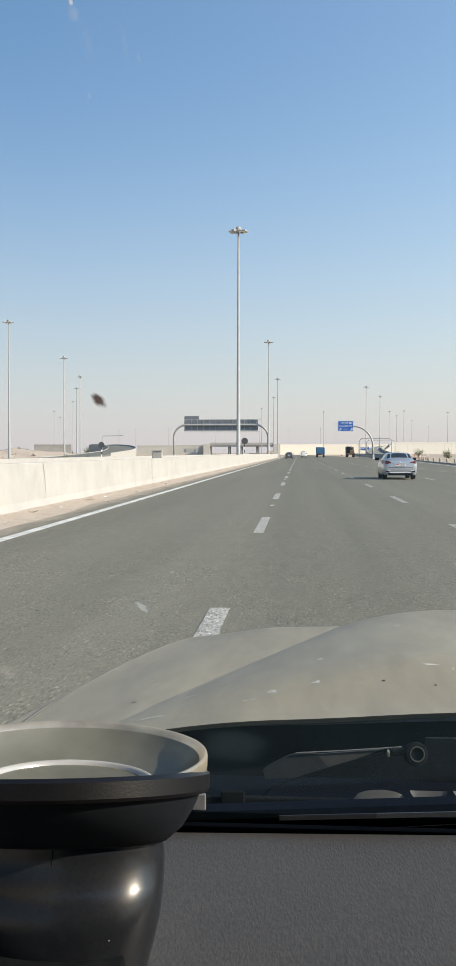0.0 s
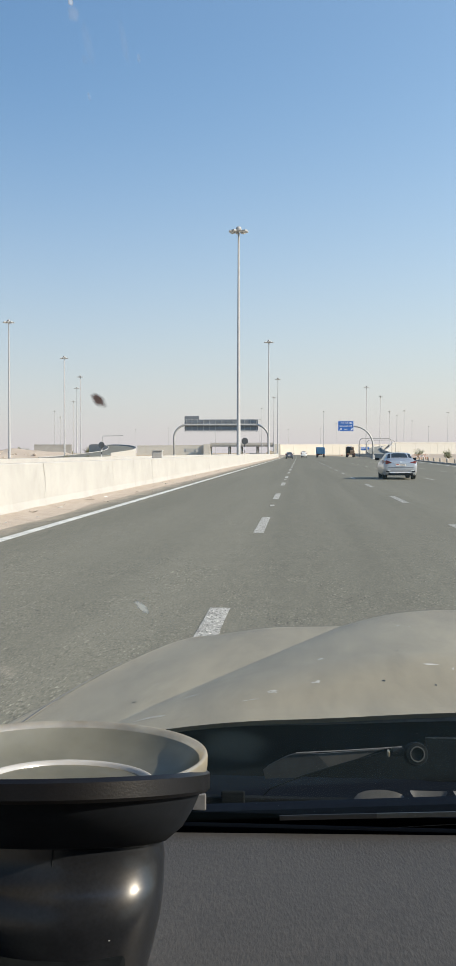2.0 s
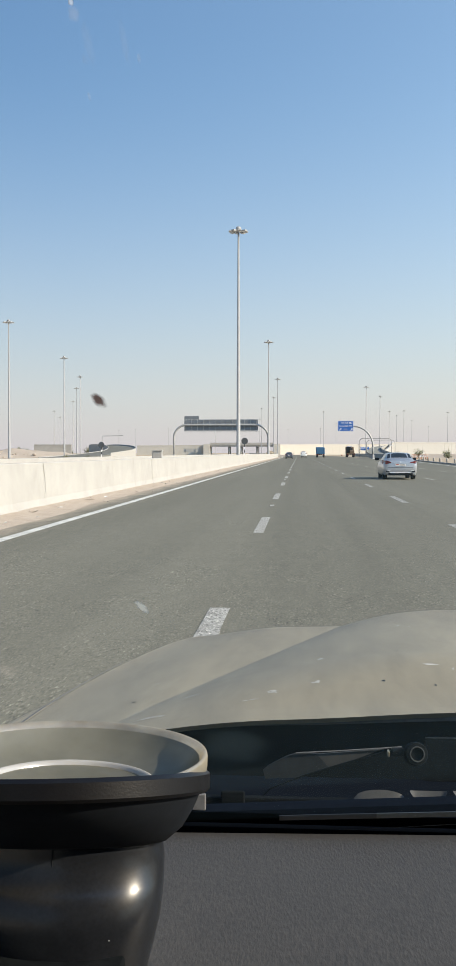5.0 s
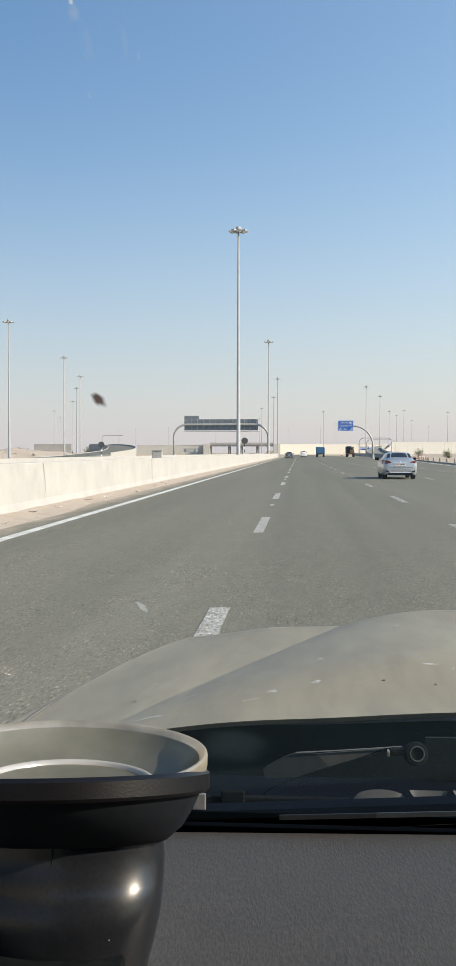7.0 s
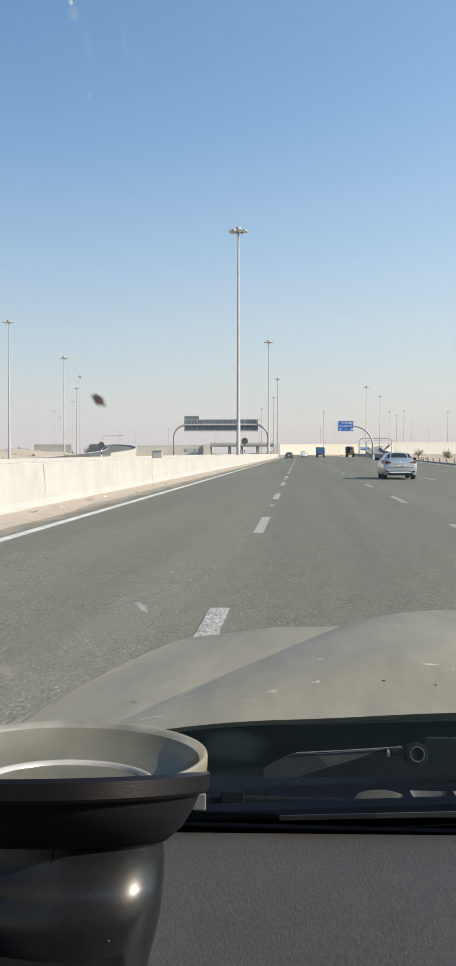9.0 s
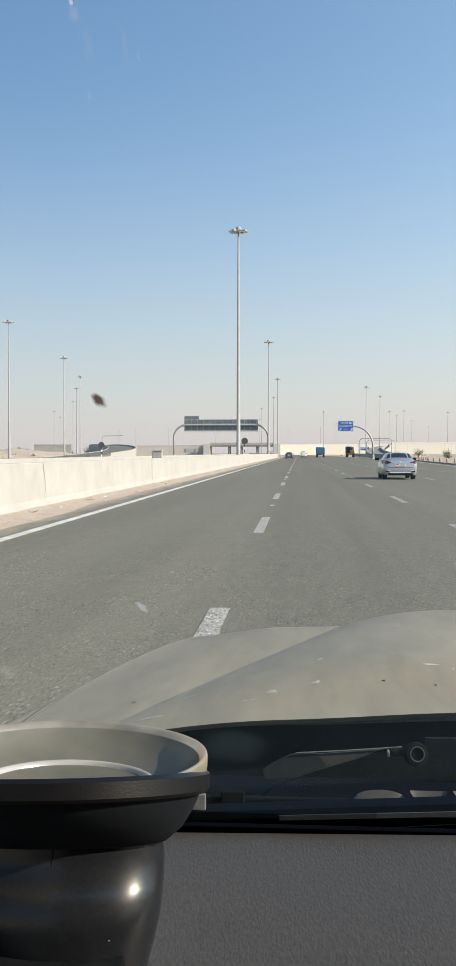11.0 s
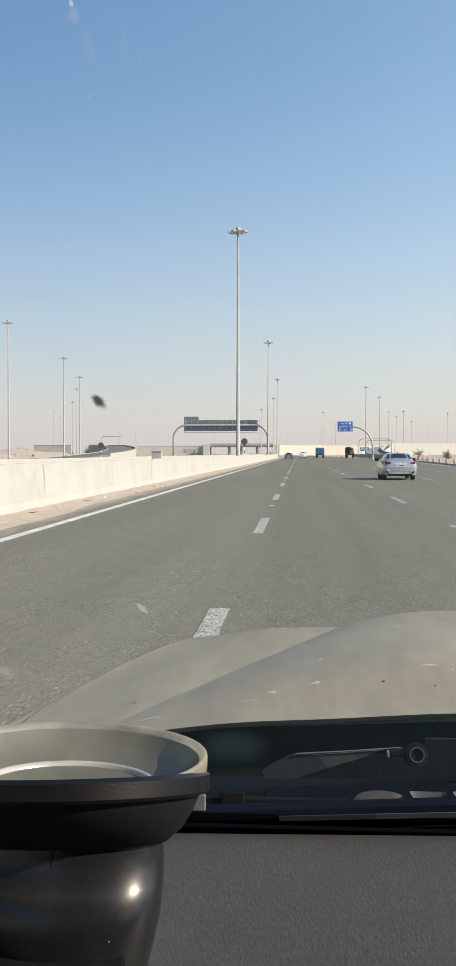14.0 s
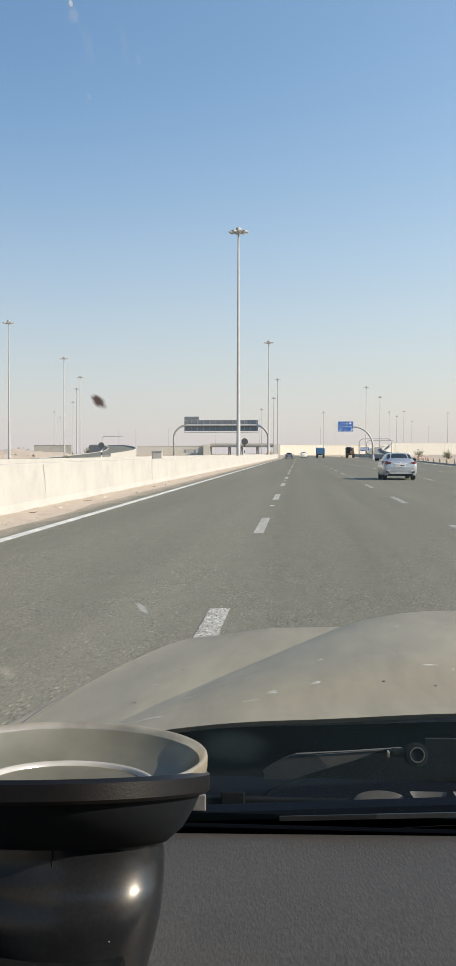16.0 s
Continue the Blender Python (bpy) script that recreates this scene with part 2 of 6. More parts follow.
M["steel"] = material("galvanised_steel", (0.29, 0.285, 0.275), (0.40, 0.395, 0.385), 0.55, 0.15, fine=20, coarse=1, bump=0.05)
M["sign_back"] = material("sign_back_aluminium", (0.13, 0.145, 0.16), (0.19, 0.205, 0.22), 0.6, 0.2, fine=6, coarse=1, bump=0.03)
M["sign_blue"] = material("sign_blue", (0.01, 0.09, 0.36), (0.015, 0.12, 0.42), 0.45, fine=5, coarse=0.5, bump=0)
M["white"] = material("white_paint", (0.72, 0.72, 0.72), (0.8, 0.8, 0.8), 0.5, fine=8, coarse=1, bump=0.02)
M["black"] = material("black_plastic", (0.008, 0.010, 0.0135), (0.013, 0.0155, 0.020), 0.6, fine=300, coarse=20, bump=0.1, depth=0.0005, spec=0.12)
M["trim"] = material("cowl_plastic", (0.003, 0.004, 0.005), (0.009, 0.011, 0.012), 0.8, fine=240, coarse=14, bump=0.15, depth=0.0008, spec=0.05)
M["rubber"] = material("rubber", (0.012, 0.012, 0.012), (0.03, 0.03, 0.03), 0.8, fine=60, coarse=5, bump=0.1)
M["dash"] = material("dashboard_vinyl", (0.032, 0.0278, 0.0218), (0.063, 0.0548, 0.0435), 0.58, fine=520, coarse=5, grain=(1.3, 0.36, 1), bump=0.35, depth=0.0012, blend=0.26, edge=0.17, detail=3, harsh=0.55)
M["hood"] = material("dusty_beige_paint", (0.191, 0.161, 0.105), (0.290, 0.249, 0.167), 0.57, 0.0, fine=170, coarse=3.4, bump=0.03, depth=0.0004, stretch=(1.6, 0.35, 1), grain=(1, 0.3, 1), coat=0.13, blend=0.82, edge=0.2)
M["silver"] = material("silver_car_paint", (0.35, 0.36, 0.38), (0.40, 0.41, 0.43), 0.3, 0.5, fine=60, coarse=2, bump=0, coat=0.5)
M["grey_paint"] = material("dark_car_paint", (0.06, 0.07, 0.09), (0.08, 0.09, 0.11), 0.3, 0.4, fine=60, coarse=2, bump=0, coat=0.6)
M["white_car"] = material("white_car_paint", (0.66, 0.66, 0.65), (0.74, 0.74, 0.73), 0.35, fine=60, coarse=2, bump=0, coat=0.5)
M["truck_blue"] = material("blue_truck_paint", (0.03, 0.105, 0.20), (0.05, 0.15, 0.28), 0.5, fine=8, coarse=1.2, bump=0.05)
M["truck_brown"] = material("dusty_brown_paint", (0.10, 0.07, 0.045), (0.18, 0.12, 0.08), 0.7, fine=8, coarse=1.2, bump=0.05)
M["dark_glass"] = material("tinted_window", (0.012, 0.016, 0.02), (0.02, 0.025, 0.03), 0.08, fine=3, coarse=1, bump=0, coat=0.5)
M["rear_glass"] = material("rear_window_glass", (0.012, 0.016, 0.02), (0.018, 0.023, 0.028), 0.1, fine=3, coarse=1, bump=0, spec=0.35)
M["red_lamp"] = material("red_lamp", (0.12, 0.014, 0.016), (0.17, 0.022, 0.02), 0.25, fine=30, coarse=5, bump=0)
M["plate"] = material("number_plate", (0.6, 0.55, 0.5), (0.7, 0.65, 0.6), 0.5, fine=30, coarse=5, bump=0)
M["plate_red"] = material("plate_red_bar", (0.36, 0.07, 0.06), (0.42, 0.09, 0.07), 0.5, fine=30, coarse=5, bump=0)
M["lens"] = material("floodlight_glass", (0.55, 0.57, 0.58), (0.68, 0.7, 0.71), 0.25, fine=10, coarse=3, bump=0)
M["leaf"] = material("dry_leaves", (0.07, 0.08, 0.035), (0.15, 0.15, 0.08), 0.8, fine=9, coarse=1, bump=0.1)
M["bark"] = material("bark", (0.12, 0.09, 0.06), (0.2, 0.16, 0.11), 0.9, fine=20, coarse=3, bump=0.3)
M["orange"] = material("orange_plastic", (0.42, 0.15, 0.07), (0.5, 0.2, 0.1), 0.6, fine=12, coarse=2, bump=0)
M["gloss_black"] = material("glossy_black_plastic", (0.008, 0.0092, 0.0115), (0.014, 0.0155, 0.019), 0.36, fine=900, coarse=60, bump=0.12, depth=0.0002, spec=0.14, coat=0.75)
M["gloss_black"].node_tree.nodes["Principled BSDF"].inputs["Coat Roughness"].default_value = 0.21
M["satin_black"] = material("satin_black_plastic", (0.003, 0.003, 0.004), (0.007, 0.007, 0.008), 0.42, fine=1400, coarse=60, bump=0.16, depth=0.0003, spec=0.28)
M["chip"] = material("bare_paint_chip", (0.34, 0.32, 0.27), (0.60, 0.58, 0.53), 0.6, fine=160, coarse=60, bump=0)
M["wiper"] = material("grey_wiper_plastic", (0.011, 0.013, 0.014), (0.022, 0.025, 0.027), 0.5, fine=260, coarse=20, bump=0.1, depth=0.0005)
M["vent"] = material("dull_vent_plastic", (0.006, 0.007, 0.009), (0.011, 0.012, 0.014), 0.6, fine=260, coarse=20, bump=0.1, depth=0.0005, spec=0.3)
# paler grey for cowl parts that catch the sun: the light is in the colour
M["cowl_lit"] = material("sunlit_cowl_grey", (0.030, 0.031, 0.030), (0.046, 0.047, 0.045), 0.6, fine=120, coarse=12, bump=0.05, depth=0.0005)
M["rim_metal"] = material("worn_metal_edge", (0.028, 0.030, 0.030), (0.085, 0.085, 0.08), 0.5, 0.3, fine=200, coarse=30, bump=0.05)
M["lip"] = material("dusty_bonnet_lip", (0.10, 0.097, 0.095), (0.16, 0.155, 0.15), 0.7, fine=150, coarse=14, bump=0.1, depth=0.0005)
M["disc_grey"] = material("dull_grey_sign_back", (0.05, 0.052, 0.055), (0.08, 0.083, 0.087), 0.6, fine=20, coarse=3, bump=0)
M["truck_red"] = material("faded_red_truck_paint", (0.42, 0.06, 0.035), (0.52, 0.09, 0.05), 0.45, fine=10, coarse=1.5, bump=0.03)
M["straw"] = material("dry_straw", (0.26, 0.21, 0.14), (0.40, 0.34, 0.25), 0.9, fine=12, coarse=1.5, bump=0.1)
M["green_paint"] = material("green_truck_paint", (0.02, 0.14, 0.06), (0.03, 0.18, 0.08), 0.5, fine=10, coarse=1.5, bump=0.03)
M["border"] = material("black_ceramic_border", (0.004, 0.006, 0.011), (0.006, 0.009, 0.015), 0.8, fine=200, coarse=20, bump=0, spec=0.02)
M["side_glass"] = glass("tinted_side_glass", (0.45, 0.46, 0.46), 0.03, 0.02, 0.0)
M["gel"] = milky("clear_suction_gel", (0.31, 0.31, 0.25), (0.38, 0.375, 0.305), 0.66, 0.08, 0.2, 0.0)
M["rim"] = milky("milky_gel_rim", (0.47, 0.425, 0.335), (0.66, 0.61, 0.50), 0.66, 0.18, 0.14, 0.25)
# paler than the gel: the bowl's bright crescent highlight is put into this colour
M["ridge"] = milky("gel_ridge_highlight", (0.46, 0.45, 0.42), (0.56, 0.55, 0.52), 0.3, 0.15, 0.2)
M["crack"] = material("dirty_crack", (0.20, 0.185, 0.16), (0.31, 0.29, 0.255), 0.95, fine=20, coarse=3, bump=0)
M["windscreen"] = glass("windscreen_glass", (0.97, 0.985, 0.98), 0.02)


M["hood"].node_tree.nodes["Principled BSDF"].inputs["Coat Roughness"].default_value = 0.32
stain(M["hood"], 9.0, 0.05, (1.0, 0.25, 1.0))
stain(M["hood"], 7.0, 0.07, (3.0, 0.35, 1.0), 38)
stain(M["hood"], 6.0, 0.05, (2.6, 0.4, 1.0), -24)
stain(M["concrete"], 0.9, 0.05, (1, 1, 1.6))
stain(M["concrete"], 2.6, 0.04, (1, 0.6, 0.8))
stain(M["line"], 5.0, 0.12, (1, 0.4, 1))
stain(M["paint"], 9.0, 0.2)
speckle(M["paint"], 90, 0.5, (1, 0.3, 1))
stain(M["hood"], 34.0, 0.04, (1.0, 0.3, 1.0))
stain(M["hood"], 16.0, 0.05, (1.8, 0.35, 1.0), 25)
stain(M["dash"], 26.0, 0.05)


# ---------------- mesh helpers ----------------
def part(name, bm, mat, parent=None, label="", smooth=False):
    me = bpy.data.meshes.new(name)
    bmesh.ops.recalc_face_normals(bm, faces=bm.faces)
    if smooth:
        for f in bm.faces:
            f.smooth = True
    bm.to_mesh(me)
    bm.free()
    me.materials.append(mat)
    ob = new(name, me)
    if parent:
        ob.parent = parent
    if label:
        ob["label"] = label
    return ob


def smooth_by_angle(ob, degrees=35):
    ob.data.polygons.foreach_set("use_smooth", [True] * len(ob.data.polygons))
    ob.data.set_sharp_from_angle(angle=radians(degrees))
    return ob


def box(x0, x1, y0, y1, z0, z1, bevel=0.0, bm=None, segments=2):
    b = bmesh.new()
    bmesh.ops.create_cube(b, size=1.0)
    for v in b.verts:
        v.co = Vector(((x0 + x1) / 2 + v.co.x * (x1 - x0), (y0 + y1) / 2 + v.co.y * (y1 - y0), (z0 + z1) / 2 + v.co.z * (z1 - z0)))
    if bevel:
        bmesh.ops.bevel(b, geom=list(b.edges), offset=bevel, segments=segments, affect="EDGES", profile=0.5)
    if bm is None:
        return b
    join(bm, b)
    return bm


def join(into, b):
    made = {v: into.verts.new(v.co) for v in b.verts}
    for f in b.faces:
        into.faces.new([made[v] for v in f.verts])
    b.free()


def lathe(profile, steps=48, axis="z", caps=True):
    """profile: (radius, height) pairs, turned round an axis."""
    b = bmesh.new()
    rings = []
    for r, h in profile:
        ring = []
        for i in range(steps):
            a = 2 * math.pi * i / steps
            c = (r * math.cos(a), r * math.sin(a), h)
            ring.append(b.verts.new(c if axis == "z" else (h, c[0], c[1]) if axis == "x" else (c[0], h, c[1])))
        rings.append(ring)
    for p, q in zip(rings, rings[1:]):
        for i in range(steps):
            j = (i + 1) % steps
            b.faces.new((p[i], p[j], q[j], q[i]))
    if caps:
        b.faces.new(rings[0])
        b.faces.new(rings[-1])
    return b


def tube(points, radius, steps=10, bm=None):
    b = bm or bmesh.new()
    rings = []
    pts = [Vector(p) for p in points]
    for k, p in enumerate(pts):
        way = (pts[min(k + 1, len(pts) - 1)] - pts[max(k - 1, 0)]).normalized()
        side = way.orthogonal().normalized() if abs(way.y) < 0.9 else way.cross(Vector((0, 0, 1))).normalized()
        if abs(way.y) < 0.9:
            side = Vector((0, 1, 0)) - way * way.y
            side.normalize()
        other = way.cross(side)
        r = radius[k] if isinstance(radius, (list, tuple)) else radius
        rings.append([b.verts.new(p + (side * math.cos(2 * math.pi * i / steps) + other * math.sin(2 * math.pi * i / steps)) * r) for i in range(steps)])
    for p, q in zip(rings, rings[1:]):
        for i in range(steps):
            j = (i + 1) % steps
            b.faces.new((p[i], p[j], q[j], q[i]))
    b.faces.new(rings[0])
    b.faces.new(rings[-1])
    return b


def ring_tube(radius, thick, z, steps=32, sides=6):
    """A closed ring of round section that lies flat."""
    b = bmesh.new()
    rows = []
    for i in range(steps):
        a = 2 * math.pi * i / steps
        rows.append([b.verts.new(((radius + thick * math.cos(c)) * math.cos(a), (radius + thick * math.cos(c)) * math.sin(a), z + thick * math.sin(c))) for c in [2 * math.pi * k / sides for k in range(sides)]])
    for i in range(steps):
        p, q = rows[i], rows[(i + 1) % steps]
        for k in range(sides):
            m = (k + 1) % sides
            b.faces.new((p[k], p[m], q[m], q[k]))
    return b


def prism(outline, x0, x1, bevel=0.0, taper=None):
    """A side outline of (y, z) pairs, drawn out along x."""
    b = bmesh.new()
    lo, hi = [b.verts.new((x0, y, z)) for y, z in outline], [b.verts.new((x1, y, z)) for y, z in outline]
    b.faces.new(lo)
    b.faces.new(hi)
    for i in range(len(outline)):
        j = (i + 1) % len(outline)
        b.faces.new((lo[i], lo[j], hi[j], hi[i]))
    if taper:
        for v in b.verts:
            v.co.x = taper(v.co)
    if bevel:
        bmesh.ops.recalc_face_normals(b, faces=b.faces)
        bmesh.ops.bevel(b, geom=list(b.edges), offset=bevel, segments=2, affect="EDGES", profile=0.5)
    return b


def thing(name, m=None, label="", category="", group="", kind=""):
    ob = new(name)
    if m is not None:
        ob.matrix_world = m
    return tagged(ob, label, category, group, kind)


def step(a, b, x):
    t = min(1.0, max(0.0, (x - a) / (b - a)))
    return t * t * (3 - 2 * t)


# ---------------- the road's course ----------------
def bend(y):
    """How far the road has turned to the left at a distance."""
    return -max(0.0, y - 260.0) ** 2 / 7200.0


def heading(y):
    return math.degrees(math.atan(max(0.0, y - 260.0) / 3600.0))


def strip(name, x0, x1, y0, y1, z, mat, dy=10.0, thick=0.02, parent=None, wobble=0.0):
    b = bmesh.new()
    n = max(1, round((y1 - y0) / dy))
    rows = []
    for i in range(n + 1):
        y = y0 + (y1 - y0) * i / n
        w = wobble * noise.noise((x0, y * 0.35, 3.1)) if wobble else 0.0
        rows.append([b.verts.new((bend(y) + x0, y, z)), b.verts.new((bend(y) + x1 + w, y, z)),
                     b.verts.new((bend(y) + x1 + w, y, z - thick)), b.verts.new((bend(y) + x0, y, z - thick))])
    for p, q in zip(rows, rows[1:]):
        for i in range(4):
            j = (i + 1) % 4
            b.faces.new((p[i], p[j], q[j], q[i]))
    b.faces.new(rows[0])
    b.faces.new(rows[-1])
    return part(name, b, mat, parent)


ROAD_Z = 0.0
EDGE_X = -4.47
LANES = (-0.66, 2.80, 6.52, 10.15)
RIGHT_X = 13.9
LEFT_BARRIER, FAR_BARRIER = -6.25, -10.6


def right_edge(y):
    """The outer edge line swings out where the exit lane leaves."""
    return RIGHT_X + 0.044 * max(0.0, y - 73.0)


def exit_lane():
    b = bmesh.new()
    rows = []
    for k in range(40):
        y = 104 + k * 5.0
        rows.append([b.verts.new((x, y, z)) for x, z in ((RIGHT_X + 2.6, ROAD_Z), (max(RIGHT_X + 2.62, right_edge(y) + 1.2), ROAD_Z), (max(RIGHT_X + 2.62, right_edge(y) + 1.2), -0.05), (RIGHT_X + 2.6, -0.05))])
    for p, q in zip(rows, rows[1:]):
        for i in range(4):
            j = (i + 1) % 4
            b.faces.new((p[i], p[j], q[j], q[i]))
    b.faces.new(rows[0])
    b.faces.new(rows[-1])
    tagged(part("exit_lane", b, M["asphalt"]), "grey asphalt of the exit lane leaving the motorway", "road", kind="structure")
    b = bmesh.new()
    rows = []
    for k in range(66):
        y = -30 + k * 4.1
        rows.append([b.verts.new((right_edge(y) + d, y, ROAD_Z + 0.005)) for d in (-0.1, 0.1)])
    for p, q in zip(rows, rows[1:]):
        b.faces.new((p[0], p[1], q[1], q[0]))
    tagged(part("edge_line", b, M["line"]), "solid white painted edge line swinging out with the exit lane", "road marking", kind="structure")


def setting():
    b = bmesh.new()
    n = 60
    xs = [-4600 + 9200 * i / n for i in range(n + 1)]
    grid = [[b.verts.new((x, -400 + 5100 * j / n, -0.06)) for x in xs] for j in range(n + 1)]
    for p, q in zip(grid, grid[1:]):
        for i in range(n):
            b.faces.new((p[i], p[i + 1], q[i + 1], q[i]))
    tagged(part("ground", b, M["sand"]), "pale dry desert sand reaching to the horizon", "ground", kind="structure")
    tagged(strip("road", -6.2, RIGHT_X + 2.6, -170, 1100, ROAD_Z, M["asphalt"], thick=0.05), "wide grey asphalt motorway carriageway with worn lanes", "road", kind="structure")
    tagged(strip("opposite_road", -30.5, -11.0, -170, 1100, ROAD_Z, M["far_asphalt"], thick=0.05), "grey asphalt of the opposite motorway carriageway", "road", kind="structure")
    tagged(strip("edge_line", EDGE_X - 0.09, EDGE_X + 0.09, -30, 700, ROAD_Z + 0.004, M["line"], thick=0.003), "solid white painted edge line", "road marking", kind="structure")
    exit_lane()
    tagged(strip("median_strip", -10.4, -6.7, -170, 900, 0.05, M["drift"], thick=0.1), "sandy strip between the two concrete barriers", "median", kind="structure")


def dune_strip():
    """Sand blown along the barrier's foot."""
    b = bmesh.new()
    rows = []
    for i in range(420):
        y = -12 + i * 0.75
        w = 0.92 + 0.28 * step(30, 14, y) + 0.14 * noise.noise((0.4, y * 0.25, 0)) + 0.07 * noise.noise((2.4, y * 1.3, 0))
        row = []
        for k in range(6):
            s = k / 5
            x = -6.1 + s * w
            z = ROAD_Z + 0.003 + (1 - s) ** 1.5 * (0.06 + 0.035 * noise.noise((x * 4, y * 1.7, 1.0))) - (0.012 if k == 5 else 0)
            row.append(b.verts.new((bend(y) + x, y, z)))
        rows.append(row)
    for p, q in zip(rows, rows[1:]):
        for k in range(5):
            b.faces.new((p[k], p[k + 1], q[k + 1], q[k]))
    tagged(part("sand_drift", b, M["drift"], smooth=True), "pale sand drifted along the foot of the barrier", "sand", kind="stuff")
    b = bmesh.new()
    rnd = random.Random(7)
    for i in range(260):
        y = 8 + 90 * rnd.random() ** 1.4
        x = -6.05 + rnd.random() ** 1.6 * 1.25
        s = 0.012 + 0.03 * rnd.random() ** 3
        t = bmesh.new()
        bmesh.ops.create_icosphere(t, subdivisions=1, radius=s)
        for v in t.verts:
            v.co = Vector((v.co.x * rnd.uniform(0.8, 1.5), v.co.y, v.co.z * 0.6)) + Vector((x, y, 0.05 if x < -5.7 else 0.01))
        join(b, t)
    tagged(part("gravel", b, M["grey_concrete"]), "small stones and grit beside the barrier", "gravel", kind="stuff")


def litter():
    """Scraps of paper and dry twigs caught in the drifted sand."""
    rnd = random.Random(31)
    for x, y, size in ((-5.33, 17.9, 0.055), (-5.57, 23.1, 0.075), (-5.56, 28.65, 0.06), (-5.45, 41.0, 0.08), (-5.6, 54.0, 0.09)):
        b = bmesh.new()
        ring = [(math.cos(a) * rnd.uniform(0.6, 1.0), math.sin(a) * rnd.uniform(0.6, 1.0)) for a in [0.785 * q for q in range(8)]]
        rim = [b.verts.new((size * u, size * v, size * rnd.uniform(0.0, 0.7))) for u, v in ring]
        mid = b.verts.new((0, 0, size * 0.25))
        for q in range(8):
            b.faces.new((mid, rim[q], rim[(q + 1) % 8]))
        ob = part("paper_scrap", b, M["white"])
        ob.matrix_world = pose(x, y, 0.022)
        tagged(ob, "crumpled white paper scrap on drifted sand", "litter", "scraps of litter")
    for k, (x, y, turn) in enumerate(((-5.66, 26.7, 20), (-5.25, 32.3, 75), (-5.72, 21.1, -35), (-5.5, 38.0, 50))):
        b = tube([(-0.14, 0, 0.01), (-0.05, 0.02, 0.016), (0.06, -0.01, 0.014), (0.17, 0.03, 0.03)], [0.004, 0.007, 0.006, 0.003], 5)
        tube([(0.02, 0.0, 0.015), (0.08, 0.06, 0.03), (0.1, 0.1, 0.045)], [0.004, 0.003, 0.002], 5, b)
        ob = part("dry_twig", b, M["bark"])
        ob.matrix_world = pose(x, y, 0.03, 0, 0, turn)
        tagged(ob, "dry brown twig lying on drifted sand", "twig", "dry twigs")


def lane_marks():
    def dash():
        b = bmesh.new()
        rnd = random.Random(3)
        rows = []
        for i in range(25):
            y = -2 + 4 * i / 24
            rows.append([b.verts.new((-0.085 + 0.003 * rnd.uniform(-1, 1), y, 0.0)), b.verts.new((0.085 + 0.003 * rnd.uniform(-1, 1), y, 0.0))])
        for p, q in zip(rows, rows[1:]):
            b.faces.new((p[0], p[1], q[1], q[0]))
        return b
    for x, phase, last, mat in ((LANES[0], 6.4, 460, "paint"), (LANES[1], 4.6, 420, "paint_worn"), (LANES[2], 3.2, 330, "paint_worn"), (LANES[3], 0.5, 230, "paint_worn")):
        first = None
        y = phase - 5 * 11.94
        while y < last:
            m = pose(bend(y) + x, y, ROAD_Z + 0.005, 0, 0, heading(y))
            if first is None:
                first = part("lane_mark", dash(), M[mat])
                tagged(first, "worn white painted lane dash on asphalt", "lane marking", "lane dashes", "structure")
                first.matrix_world = m
            else:
                copy_thing(first, m)
            y += 11.94


def reflector_studs():
    base = thing("road_stud", pose(LANES[0], 24.9, ROAD_Z), "small square reflective stud on the lane line", "road stud", "road studs")
    b = box(-0.06, 0.06, -0.05, 0.05, 0, 0.02, 0.008)
    part("stud_body", b, M["grey_concrete"], base)
    part("reflector", box(-0.045, 0.045, -0.056, -0.049, 0.004, 0.016), M["white"], base)
    for k in range(1, 9):
        copy_thing(base, pose(LANES[0], 24.9 + 23.88 * k, ROAD_Z))


def barrier_unit(length):
    half = length / 2 - 0.004
    # safety profile: wide foot, sloping toe, steep stem
    out = ((-0.22, 0), (-0.21, 0.07), (-0.16, 0.22), (-0.11, 1.06), (-0.09, 1.08), (0.09, 1.08), (0.11, 1.06), (0.16, 0.22), (0.21, 0.07), (0.22, 0))
    b = bmesh.new()
    ys = (-half, -half + 0.012, half - 0.012, half)
    rows = []
    for k, y in enumerate(ys):
        s = 0.982 if k in (0, 3) else 1.0
        rows.append([b.verts.new((x * s, y, z * (s if z > 0.5 else 1))) for x, z in out])
    for p, q in zip(rows, rows[1:]):
        for i in range(len(out) - 1):
            b.faces.new((p[i], p[i + 1], q[i + 1], q[i]))
    b.faces.new(rows[0])
    b.faces.new(rows[-1])
    return b


